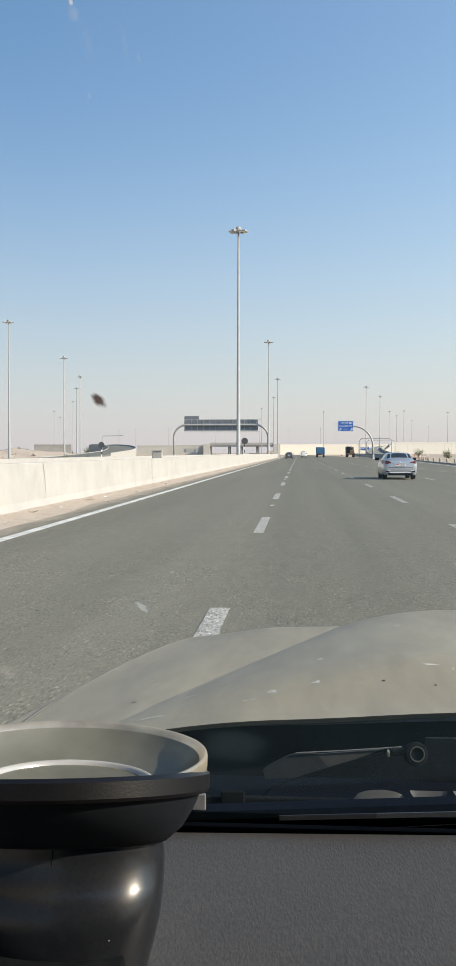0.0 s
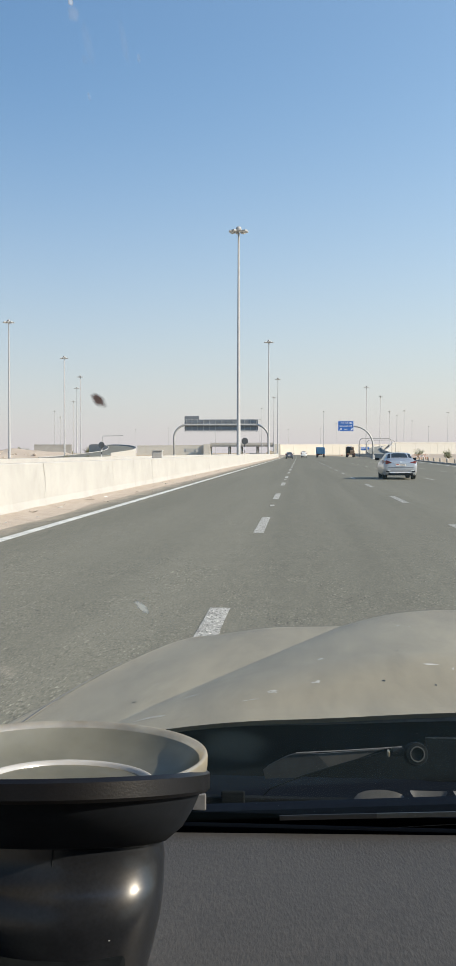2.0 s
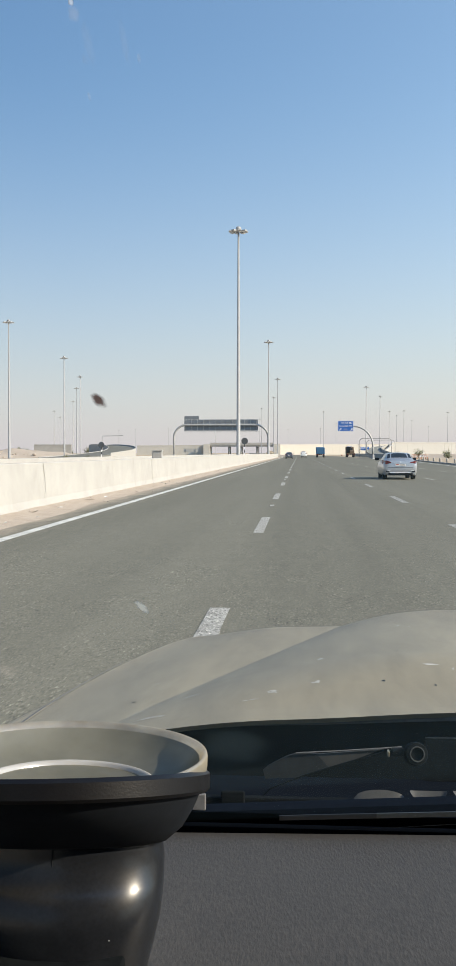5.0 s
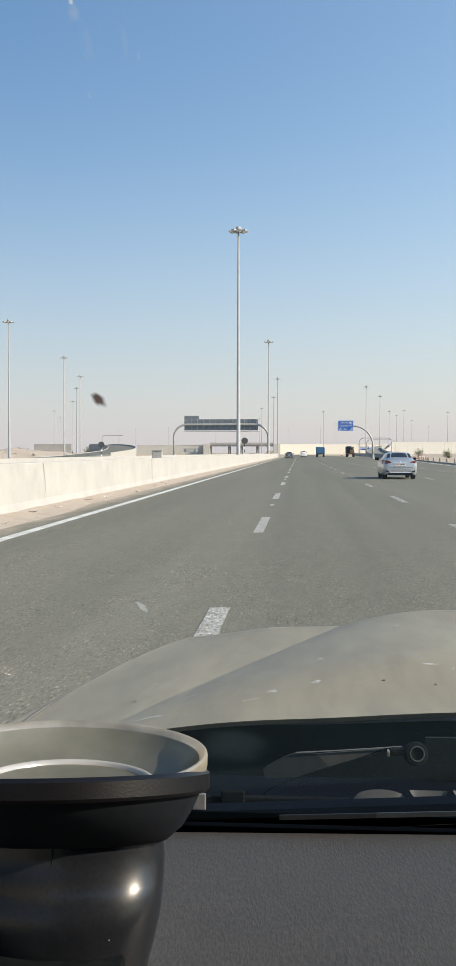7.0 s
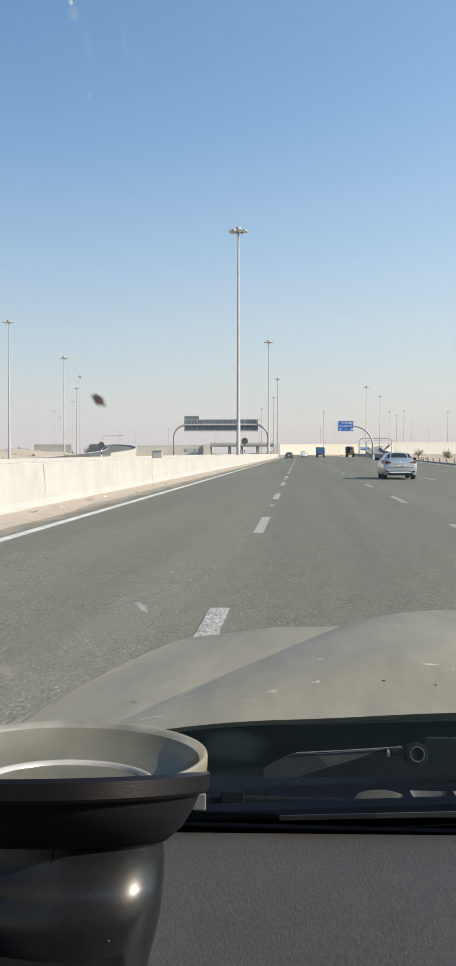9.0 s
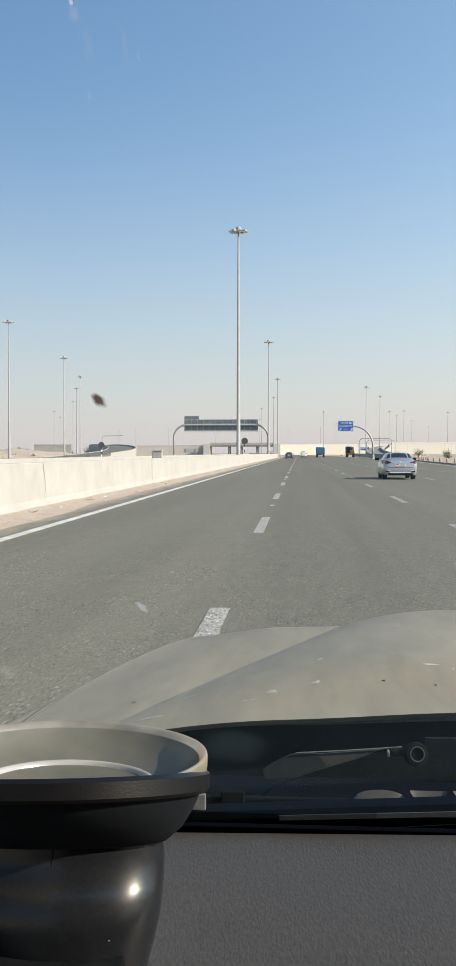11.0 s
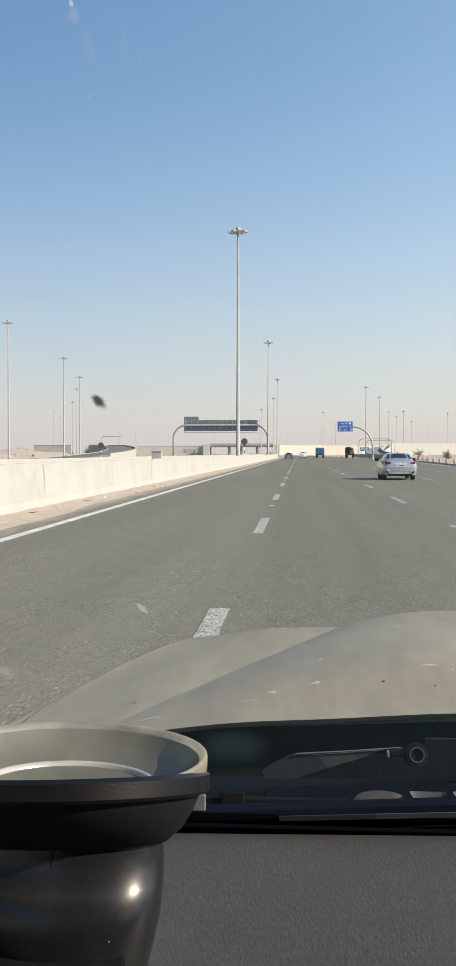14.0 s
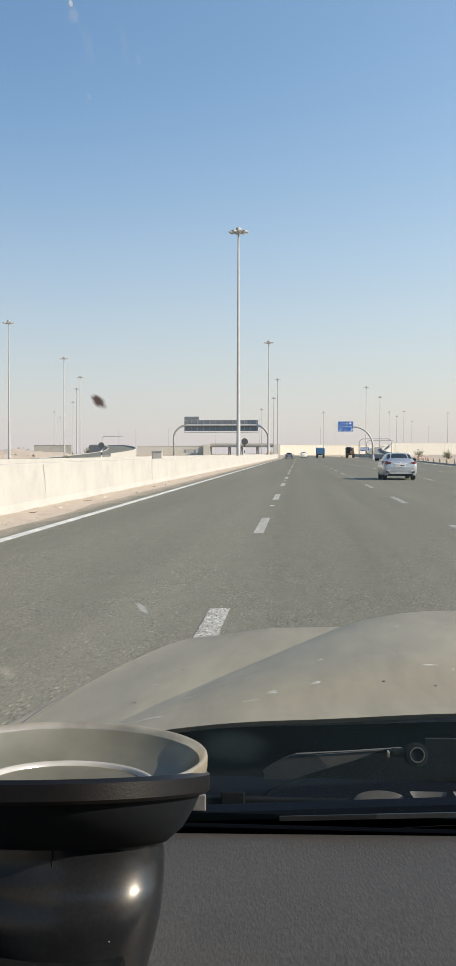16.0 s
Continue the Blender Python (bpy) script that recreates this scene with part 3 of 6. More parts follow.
def barriers():
    length = 8.9
    line = thing("median_barrier", pose(0, 0, 0), "cream concrete safety barrier in jointed lengths, dusty", "barrier", kind="structure")
    first = None
    for k in range(75):
        y = -7.45 + k * length
        if first is None:
            first = part("barrier_length", barrier_unit(length), M["concrete"], line)
            ob = first
        else:
            ob = new("barrier_length", first.data)
            ob.parent = line
        ob.matrix_world = pose(LEFT_BARRIER + bend(y) + 0.004 * math.sin(k * 2.3), y, 0.0, 0, 0, heading(y))
    rnd = random.Random(13)
    for y in (14.8, 23.75, 32.65, 36.9, 41.6, 50.5, 61.0, 77.2, 95.0):
        b = bmesh.new()
        rows = []
        low = rnd.uniform(0.1, 0.4)
        n = 12
        drift = 0.0
        for q in range(n + 1):
            z = 1.06 - (1.06 - low) * q / n
            drift += rnd.uniform(-0.02, 0.035)
            face = 0.11 + (0.05 * (1.06 - z) / 0.84 if z > 0.22 else 0.05 + 0.05 * (0.22 - z) / 0.15)
            w = 0.018 * (1 - 0.6 * q / n) * rnd.uniform(0.5, 1.3)
            rows.append([b.verts.new((LEFT_BARRIER + bend(y) + face + 0.008, y + drift + d, z)) for d in (-w, w)])
        for p, q in zip(rows, rows[1:]):
            b.faces.new((p[0], p[1], q[1], q[0]))
        part("crack", b, M["crack"], line, "dark crack running down the concrete")
    other = thing("median_barrier", pose(0, 0, 0), "cream concrete barrier of the opposite carriageway", "barrier", kind="structure")
    for k in range(75):
        y = -7.45 + k * length
        ob = new("barrier_length", first.data)
        ob.parent = other
        ob.matrix_world = pose(FAR_BARRIER + bend(y), y, 0.02, 0, 0, heading(y))


# ---------------- masts and signs ----------------
def high_mast():
    mast = thing("high_mast_lamp", pose(0, 0, 0), "tall tapered galvanised mast with a ring of floodlights", "lamp post", "motorway mast lamps")
    part("pole", lathe([(0.30, 0), (0.30, 0.5), (0.265, 0.52), (0.115, 29.9)], 16), M["steel"], mast, smooth=True)
    part("base_plate", lathe([(0.45, 0), (0.45, 0.06)], 16), M["steel"], mast)
    part("head_ring", tube([(0.62 * math.cos(a), 0.62 * math.sin(a), 29.8) for a in [2 * math.pi * i / 24 for i in range(25)]], 0.06, 6), M["steel"], mast)
    part("dome", lathe([(0.34, 29.9), (0.34, 30.12), (0.30, 30.26), (0.18, 30.34), (0.02, 30.36)], 16), M["steel"], mast, smooth=True)
    for i in range(8):
        a = 2 * math.pi * i / 8 + 0.2
        turn = pose(0, 0, 29.75, 0, 0, math.degrees(a))
        b = box(0.62, 1.25, -0.24, 0.24, -0.13, 0.06, 0.05)
        b.transform(turn)
        lamp = part("floodlight", b, M["steel"], mast)
        b = box(0.68, 1.2, -0.2, 0.2, -0.15, -0.125)
        b.transform(turn)
        part("lamp_glass", b, M["lens"], lamp)
        b = box(0.0, 0.65, -0.03, 0.03, -0.02, 0.03)
        b.transform(turn)
        part("bracket", b, M["steel"], lamp)
    return mast


MEDIAN_MASTS = ((-7.8, 129.6), (-7.8, -0.2), (-7.8, -130.0), (-7.8, 259.0), (-8.2, 389.0), (-13.0, 520.0), (-24.0, 650.0))
SIDE_MASTS = ((-63, 215), (-70.2, 297), (-81.6, 371), (-97.7, 437), (-125, 550), (-167, 677), (-190, 790), (29, 437), (41, 513), (62, 697), (71, 687), (75, 779),
              (100, 900), (105, 719), (17, 697), (25, 1168), (-13, 1230), (-60, 1000), (-150, 1150), (-226, 1250), (-198, 1210), (-75, 900), (-33, 850), (140, 1100), (36, 980))


def masts():
    first = high_mast()
    for k, (x, y) in enumerate(MEDIAN_MASTS + SIDE_MASTS):
        m = pose(x, y, -0.05 if k > 6 else 0.04, 0, 0, 37 * k)
        if k == 0:
            first.matrix_world = m
        else:
            copy_thing(first, m)


def arch(x0, x1, beam, lift, r):
    """A bent tube: a leg at x0, a quarter turn, a beam to x1, and a leg again."""
    pts = [(x0, 0, 0), (x0, 0, beam - lift)]
    for i in range(1, 9):
        a = math.pi / 2 * i / 8
        pts.append((x0 + lift * (1 - math.cos(a)), 0, beam - lift + lift * math.sin(a)))
    if x1 is not None:
        for i in range(8, -1, -1):
            a = math.pi / 2 * i / 8
            pts.append((x1 - lift * (1 - math.cos(a)), 0, beam - lift + lift * math.sin(a)))
        pts.append((x1, 0, 0))
    return pts


def big_gantry():
    g = thing("sign_gantry", pose(-20.2, 260, 0), "grey arched tube gantry with the plain back of a sign board", "sign gantry")
    part("arch", tube(arch(-12.3, 12.3, 8.6, 3.4, 0.3), 0.28, 12), M["steel"], g, smooth=True)
    board = part("sign_board", box(-9.6, 9.6, 0.42, 0.5, 7.1, 10.0, 0.02), M["sign_back"], g)
    part("raised_board", box(-9.6, -5.8, 0.42, 0.5, 10.02, 10.9, 0.02), M["sign_back"], g)
    for i in range(13):
        x = -9.2 + i * 1.53
        part("upright", box(x - 0.05, x + 0.05, 0.3, 0.42, 6.85, 9.95), M["steel"], board)
    part("lamp_rail", box(-9.8, 9.8, 1.2, 1.35, 6.75, 6.85), M["steel"], g)
    for i in range(7):
        x = -9 + i * 3
        part("bracket", box(x - 0.05, x + 0.05, 0.4, 1.2, 6.78, 6.86), M["steel"], g)
    for x in (-12.3, 12.3):
        b = lathe([(0.55, 0), (0.55, 0.08), (0.36, 0.1), (0.36, 0.9), (0.3, 0.95)], 14)
        b.transform(pose(x, 0, 0))
        part("foot", b, M["steel"], g)


def words(text, size, place, mat, parent, name="lettering"):
    cu = bpy.data.curves.new(name, "FONT")
    cu.body, cu.size, cu.extrude, cu.align_x, cu.align_y = text, size, 0.004, "CENTER", "CENTER"
    ob = new(name, cu)
    cu.materials.append(mat)
    ob.parent = parent
    ob.matrix_world = place
    return ob


def exit_sign():
    at = (16.0, 219)
    g = thing("exit_sign", pose(*at, 0), "blue motorway exit sign with white lettering on a bent arm", "road sign")
    part("arm", tube([(-p[0], p[1], p[2]) for p in arch(0, None, 7.1, 4.3, 0.3)] + [(-7.0, 0, 7.1)], 0.19, 12), M["steel"], g, smooth=True)
    board = part("board", box(-7.6, -4.25, -0.4, -0.3, 6.0, 8.25, 0.02), M["sign_blue"], g)
    b = box(-7.56, -4.29, -0.408, -0.402, 6.04, 6.08)
    box(-7.56, -4.29, -0.408, -0.402, 8.17, 8.21, bm=b)
    box(-7.56, -7.52, -0.408, -0.402, 6.04, 8.21, bm=b)
    box(-4.33, -4.29, -0.408, -0.402, 6.04, 8.21, bm=b)
    part("border", b, M["white"], board)
    up = lambda x, z: pose(at[0] + x, at[1] - 0.415, z, 90, 0, 0)
    words("A9, A8", 0.55, up(-6.2, 7.78), M["white"], g)
    words("Kizad A8, A9", 0.5, up(-5.95, 7.12), M["white"], g)
    words("EXIT", 0.36, up(-5.92, 6.38), M["white"], g)
    b = bmesh.new()
    for i, (x0, x1, z) in enumerate(((-5.1, -4.85, 7.7), (-4.8, -4.7, 7.72), (-5.1, -4.45, 7.64))):
        box(x0, x1, -0.412, -0.404, z, z + (0.08 if i == 2 else 0.3), bm=b)
    part("script_bars", b, M["white"], board)
    b = bmesh.new()
    for left in (-7.35, -4.95):
        for pts in (((0, 0.0), (0.1, -0.1), (0.42, 0.22), (0.32, 0.32)), ((0.1, 0.46), (0.52, 0.46), (0.52, 0.04), (0.4, 0.32))):
            b.faces.new([b.verts.new((left + x, -0.411, 6.22 + z)) for x, z in pts])
    part("arrow", b, M["white"], board)
    b = lathe([(0.5, 0), (0.5, 0.08), (0.32, 0.1), (0.32, 0.8), (0.26, 0.85)], 14)
    part("foot", b, M["steel"], g)


def small_gantries():
    for x0, x1, y in ((20.6, 31.6, 345), (26.2, 37.2, 392)):
        g = thing("ramp_gantry", pose((x0 + x1) / 2, y, 0), "slim grey arched gantry over the exit ramp", "sign gantry", "ramp gantries")
        w = (x1 - x0) / 2
        part("arch", tube(arch(-w, w, 6.3, 1.4, 0.2), 0.12, 8), M["steel"], g, smooth=True)


def round_sign(x, y, z, r, label):
    s = thing("round_sign", pose(x, y, 0.03), label, "road sign", "round signs")
    b = lathe([(r, -0.015), (r, 0.015)], 24, "y")
    b.transform(pose(0, 0, z))
    part("disc", b, M["disc_grey"], s)
    for k in range(7):
        b = lathe([(0.05, k * z / 7), (0.05, (k + 1) * z / 7 - 0.003)], 10)
        b.transform(pose(0, 0.08, 0))
        part("post_band", b, M["black"] if k % 2 else M["white"], s)
    part("clamp", box(-0.06, 0.06, 0.0, 0.1, z - 0.1, z + 0.1), M["steel"], s)


def cabinet():
    c = thing("electrical_cabinet", pose(-8.15, 57.5, 0.05), "beige roadside electrical cabinet on the median", "cabinet")
    part("plinth", box(-0.32, 0.32, -0.25, 0.25, 0, 0.2, 0.01), M["grey_concrete"], c)
    part("body", box(-0.28, 0.28, -0.2, 0.2, 0.2, 1.36, 0.015), M["concrete"], c)
    part("door", box(-0.24, 0.24, -0.215, -0.2, 0.26, 1.28, 0.004), M["grey_concrete"], c)
    part("lid", box(-0.32, 0.32, -0.25, 0.25, 1.36, 1.42, 0.012), M["concrete"], c)


# ---------------- far structures ----------------
def ribbon(name, pts, width, mat, thick=0.6, parent=None, label="", off=0.0, up=0.0, steps=60):
    """A road or a parapet that follows a smooth course through a few points."""
    b = bmesh.new()
    P = [Vector(p) for p in pts]
    rows = []
    for i in range(steps + 1):
        s = i / steps * (len(P) - 1)
        k = min(int(s), len(P) - 2)
        t = s - k
        p0, p1, p2, p3 = P[max(k - 1, 0)], P[k], P[k + 1], P[min(k + 2, len(P) - 1)]
        at = 0.5 * (2 * p1 + (p2 - p0) * t + (2 * p0 - 5 * p1 + 4 * p2 - p3) * t * t + (3 * p1 - p0 - 3 * p2 + p3) * t ** 3)
        way = 0.5 * ((p2 - p0) + 2 * (2 * p0 - 5 * p1 + 4 * p2 - p3) * t + 3 * (3 * p1 - p0 - 3 * p2 + p3) * t * t)
        side = Vector((way.y, -way.x, 0)).normalized()
        c = at + side * off + Vector((0, 0, up))
        lo = Vector((0, 0, -thick))
        rows.append([b.verts.new(c - side * width / 2), b.verts.new(c + side * width / 2), b.verts.new(c + side * width / 2 + lo), b.verts.new(c - side * width / 2 + lo)])
    for p, q in zip(rows, rows[1:]):
        for i in range(4):
            j = (i + 1) % 4
            b.faces.new((p[i], p[j], q[j], q[i]))
    b.faces.new(rows[0])
    b.faces.new(rows[-1])
    return part(name, b, mat, parent, label)


def board():
    c = thing("low_sign_board", pose(-28.3, 262, -0.05), "small grey sign board seen from behind on two posts", "road sign")
    part("panel", box(-1.9, 1.9, -0.04, 0.04, 1.5, 2.5, 0.01), M["concrete"], c)
    for x in (-1.3, 1.3):
        part("post", box(x - 0.06, x + 0.06, -0.16, -0.05, 0, 2.4), M["steel"], c)


def lane_arrows():
    for x in (-2.55, 1.15):
        b = bmesh.new()
        b.faces.new([b.verts.new((px, py, 0)) for px, py in ((-0.12, -2.4), (0.12, -2.4), (0.12, 0.3), (-0.12, 0.3))])
        b.faces.new([b.verts.new((px, py, 0)) for px, py in ((-0.55, 0.3), (0.55, 0.3), (0, 2.4))])
        ob = part("lane_arrow", b, M["paint"])
        ob.matrix_world = pose(x, -58, ROAD_Z + 0.006)
        tagged(ob, "white painted straight-ahead arrow on the lane", "lane marking", "lane arrows", "structure")


def flyover_ramp():
    r = thing("flyover_ramp", pose(0, 0, 0), "curved grey ramp with pale concrete parapets climbing out of the sand", "ramp", kind="structure")
    course = ((-58, 200, 0.0), (-63.7, 266, 0.05), (-68.6, 330, 0.72), (-73, 400, 2.1), (-80, 450, 3.5), (-92, 500, 4.7), (-108, 560, 5.5), (-128, 640, 6.0), (-150, 740, 6.2))
    ribbon("carriageway", course, 12.0, M["ramp_asphalt"], 0.4, r, steps=120)
    ribbon("parapet", course[2:], 0.3, M["concrete"], 3.4, r, off=6.1, up=0.6, steps=100)
    ribbon("parapet", course[4:], 0.3, M["concrete"], 1.3, r, off=-6.1, up=0.75, steps=100)
    ribbon("kerb", course[1:5], 0.4, M["concrete"], 0.4, r, off=-6.1, up=0.16, steps=60)
    ribbon("embankment", course[1:], 12.6, M["concrete"], 7.5, r, up=-0.42, steps=120)
    ribbon("edge_line", course[1:], 0.25, M["line"], 0.01, r, off=5.4, up=0.012, steps=120)
    g = thing("ramp_gantry", pose(-79, 430, 3.6), "slim grey arched gantry over the ramp", "sign gantry")
    part("post", tube([(-6, 0, -3.6), (-6, 0, 4.6), (-5.7, 0, 5.0), (3, 0, 5.2)], 0.14, 8), M["steel"], g)


def overbridge():
    y = 752
    br = thing("overbridge", pose(0, 0, 0), "low concrete road bridge on round piers between retaining walls", "bridge", kind="structure")
    part("deck", box(-66, -19, y - 7, y + 7, 6.7, 7.7, 0.1), M["grey_concrete"], br)
    for k in range(7):
        x0 = -66 + k * 6.7
        part("girder", box(x0 + 0.1, x0 + 6.6, y - 6.4, y - 5.8, 5.9, 6.7), M["grey_concrete"], br)
    part("parapet", box(-66, -19, y - 7.2, y - 6.9, 7.3, 8.7, 0.03), M["grey_concrete"], br)
    part("rail", box(-66, -19, y - 7.1, y - 7.0, 8.95, 9.05), M["steel"], br)
    for x in (-52, -43, -31):
        for dy in (-4, 4):
            b = lathe([(0.8, 0), (0.8, 5.9)], 14)
            b.transform(pose(x, y + dy, 0))
            part("pier", b, M["grey_concrete"], br, smooth=True)
    part("abutment", box(-71, -66, y - 8, y + 8, 0, 8.0, 0.05), M["wall"], br)
    part("abutment", box(-19, -14, y - 8, y + 8, 0, 8.0, 0.05), M["wall"], br)


def long_wall(name, pts, top, label, mat, panel=6.0):
    """A retaining wall of upright panels with a coping; the top may rise along it."""
    w = thing(name, pose(0, 0, 0), label, "retaining wall", kind="structure")
    coping = bmesh.new()
    total = 0
    for (x0, y0, h0), (x1, y1, h1) in zip([(p[0], p[1], t) for p, t in zip(pts, top)], [(p[0], p[1], t) for p, t in zip(pts[1:], top[1:])]):
        long = math.hypot(x1 - x0, y1 - y0)
        n = max(1, round(long / panel))
        a = math.degrees(math.atan2(y1 - y0, x1 - x0))
        for i in range(n):
            s = (i + 0.5) / n
            h = h0 + (h1 - h0) * s
            rise = (h1 - h0) / n / 2
            half = long / n / 2 - 0.04
            b = box(-half, half, -0.25, 0.25, -0.3, h - 0.5)
            for v in b.verts:
                if v.co.z > 0:
                    v.co.z += rise * v.co.x / half
            m = pose(x0 + (x1 - x0) * s, y0 + (y1 - y0) * s, 0, 0, 0, a)
            ob = part("wall_panel", b, mat, w)
            ob.matrix_world = m
            b = box(-half - 0.04, half + 0.04, -0.4, 0.4, h - 0.5, h)
            for v in b.verts:
                v.co.z += rise * v.co.x / half
            b.transform(m)
            join(coping, b)
    part("coping", coping, mat, w)
    return w


def far_walls():
    long_wall("retaining_wall", ((-122, 752), (-71, 752)), (6.9, 7.3), "long beige panelled retaining wall of the interchange", M["wall"])
    long_wall("retaining_wall", ((-14, 752), (20, 775), (70, 800), (160, 800)), (7.6, 7.9, 8.2, 8.4), "long beige panelled retaining wall of the interchange", M["wall"])
    long_wall("ramp_wall", ((35, 440), (44.5, 500), (50, 545), (100, 590), (300, 660)), (1.0, 4.2, 7.0, 7.4, 7.8), "bright cream concrete wall along the exit ramp", M["concrete"])
    r = thing("exit_ramp", pose(0, 0, 0), "grey exit ramp climbing between cream parapets", "ramp", kind="structure")
    course = ((24.5, 240, 0.0), (26.0, 280, 0.05), (28.5, 340, 0.5), (31.5, 420, 1.8), (38, 500, 3.7), (51, 560, 5.4), (75, 620, 6.6), (110, 670, 7.2))
    ribbon("carriageway", course, 6.5, M["far_asphalt"], 0.4, r, steps=100)
    ribbon("parapet", course[3:], 0.3, M["concrete"], 0.9, r, off=-3.4, up=0.35, steps=80)
    ribbon("parapet", course[1:], 0.35, M["concrete"], 1.2, r, off=3.5, up=0.85, steps=80)
    ribbon("embankment", course[1:], 7.2, M["concrete"], 7.2, r, up=-0.42, steps=100)
    gore = thing("gore_barrier", pose(0, 0, 0), "grey concrete barrier between the motorway and the exit ramp", "barrier", kind="structure")
    unit = barrier_unit(6.0)
    first = part("barrier_length", unit, M["grey_concrete"], gore)
    first.matrix_world = pose(20.6, 228, 0, 0, 0, -0.6)
    for k in range(1, 32):
        ob = new("barrier_length", first.data)
        ob.parent = gore
        ob.matrix_world = pose(20.6 + 0.063 * k, 228 + 6.0 * k, 0, 0, 0, -0.6)
    w = thing("grey_wall", pose(-100, 402, -0.06), "plain grey concrete wall end above the sand bank", "wall", kind="structure")
    part("wall_face", box(-7.5, 8, -0.3, 0.3, 0, 4.6, 0.03), M["grey_concrete"], w)
    part("coping", box(-7.6, 8.1, -0.4, 0.4, 4.6, 4.8), M["grey_concrete"], w)


def sand_banks():
    for x, y, rx, ry, h in ((-95, 330, 24, 34, 3.0), (-120, 300, 40, 30, 1.6), (-88, 262, 12, 46, 1.5), (60, 330, 26, 60, 0.9), (90, 420, 50, 50, 1.8), (-50, 180, 13, 60, 0.45)):
        b = bmesh.new()
        n = 26
        grid = []
        for i in range(n + 1):
            row = []
            for j in range(n + 1):
                u, v = 2 * i / n - 1, 2 * j / n - 1
                d = math.hypot(u, v)
                z = h * max(0.0, 1 - d * d) * (0.75 + 0.6 * noise.noise((u * 3 + x, v * 3 + y, 0)))
                row.append(b.verts.new((x + u * rx, y + v * ry, -0.08 + z)))
            grid.append(row)
        for p, q in zip(grid, grid[1:]):
            for k in range(n):
                b.faces.new((p[k], p[k + 1], q[k + 1], q[k]))
        tagged(part("sand_bank", b, M["drift"], smooth=True), "low uneven bank of pale sand", "sand", kind="stuff")


def rubble():
    """Broken stones strewn over the sand beside the ramp."""
    rnd = random.Random(77)
    b = bmesh.new()
    for i in range(420):
        y = rnd.uniform(170, 360)
        x = -62 - (y - 170) * 0.10 - 6 - rnd.random() ** 1.3 * 45
        size = 0.12 + 0.5 * rnd.random() ** 3
        t = bmesh.new()
        bmesh.ops.create_icosphere(t, subdivisions=1, radius=size)
        for v in t.verts:
            v.co = Vector((v.co.x * rnd.uniform(0.8, 1.6), v.co.y, v.co.z * rnd.uniform(0.5, 1.0))) + Vector((x, y, 0.05 + 1.6 * step(250, 320, y) * step(-70, -92, x)))
        join(b, t)
    tagged(part("rubble", b, M["drift"]), "pale broken stones strewn over the sand", "rubble", kind="stuff")


def shrub(x, y, size, leaves, seed, label, leaf="leaf"):
    rnd = random.Random(seed)
    s = thing("shrub", pose(x, y, -0.06), label, "shrub", "desert shrubs")
    b = bmesh.new()
    ends = []
    for i in range(16):
        a, e = rnd.uniform(0, 6.28), rnd.uniform(0.5, 1.45)
        tip = Vector((math.cos(a) * math.cos(e), math.sin(a) * math.cos(e), math.sin(e))) * size * rnd.uniform(0.6, 1.0)
        mid = tip * 0.5 + Vector((rnd.uniform(-1, 1), rnd.uniform(-1, 1), 0.4)) * size * 0.08
        tube([(0, 0, 0), mid, tip], [0.03 * size, 0.018 * size, 0.005 * size], 5, b)
        ends += [mid, tip, (mid + tip) / 2]
    part("branches", b, M["bark"], s)
    b = bmesh.new()
    for i in range(leaves):
        c = rnd.choice(ends) + Vector((rnd.gauss(0, 1), rnd.gauss(0, 1), rnd.gauss(0, 1))) * size * 0.11
        c.z = max(c.z, 0.05)
        u = Vector((rnd.uniform(-1, 1), rnd.uniform(-1, 1), rnd.uniform(-1, 1))).normalized() * size * 0.075
        w = u.orthogonal() * 0.45
        b.faces.new([b.verts.new(c + u), b.verts.new(c + w), b.verts.new(c - u), b.verts.new(c - w)])
    part("crown", b, M[leaf], s)


def plants():
    for k, (x, y, size) in enumerate(((33, 280, 2.4), (39, 268, 2.2), (44, 300, 1.8), (52, 310, 2.2), (61, 330, 2.4), (36, 245, 1.2), (30, 330, 1.6))):
        shrub(x, y, size, 260, 40 + k, "dusty green desert shrub on bare sand")
    for k in range(16):
        shrub(-300 + k * 9.5 + 4 * math.sin(k * 3.7), 900 + 40 * math.sin(k * 1.9), 5.2 + 1.6 * math.sin(k * 2.3), 240, 80 + k, "dark dusty tree clump on the far horizon")
    shrub(bend(280) - 8.5, 280, 2.3, 420, 150, "dry leafless straw-coloured bush between the barriers", "straw")
    shrub(-34, 160, 1.1, 160, 140, "dry tuft of desert scrub")
    shrub(-48, 205, 1.2, 160, 141, "dry tuft of desert scrub")


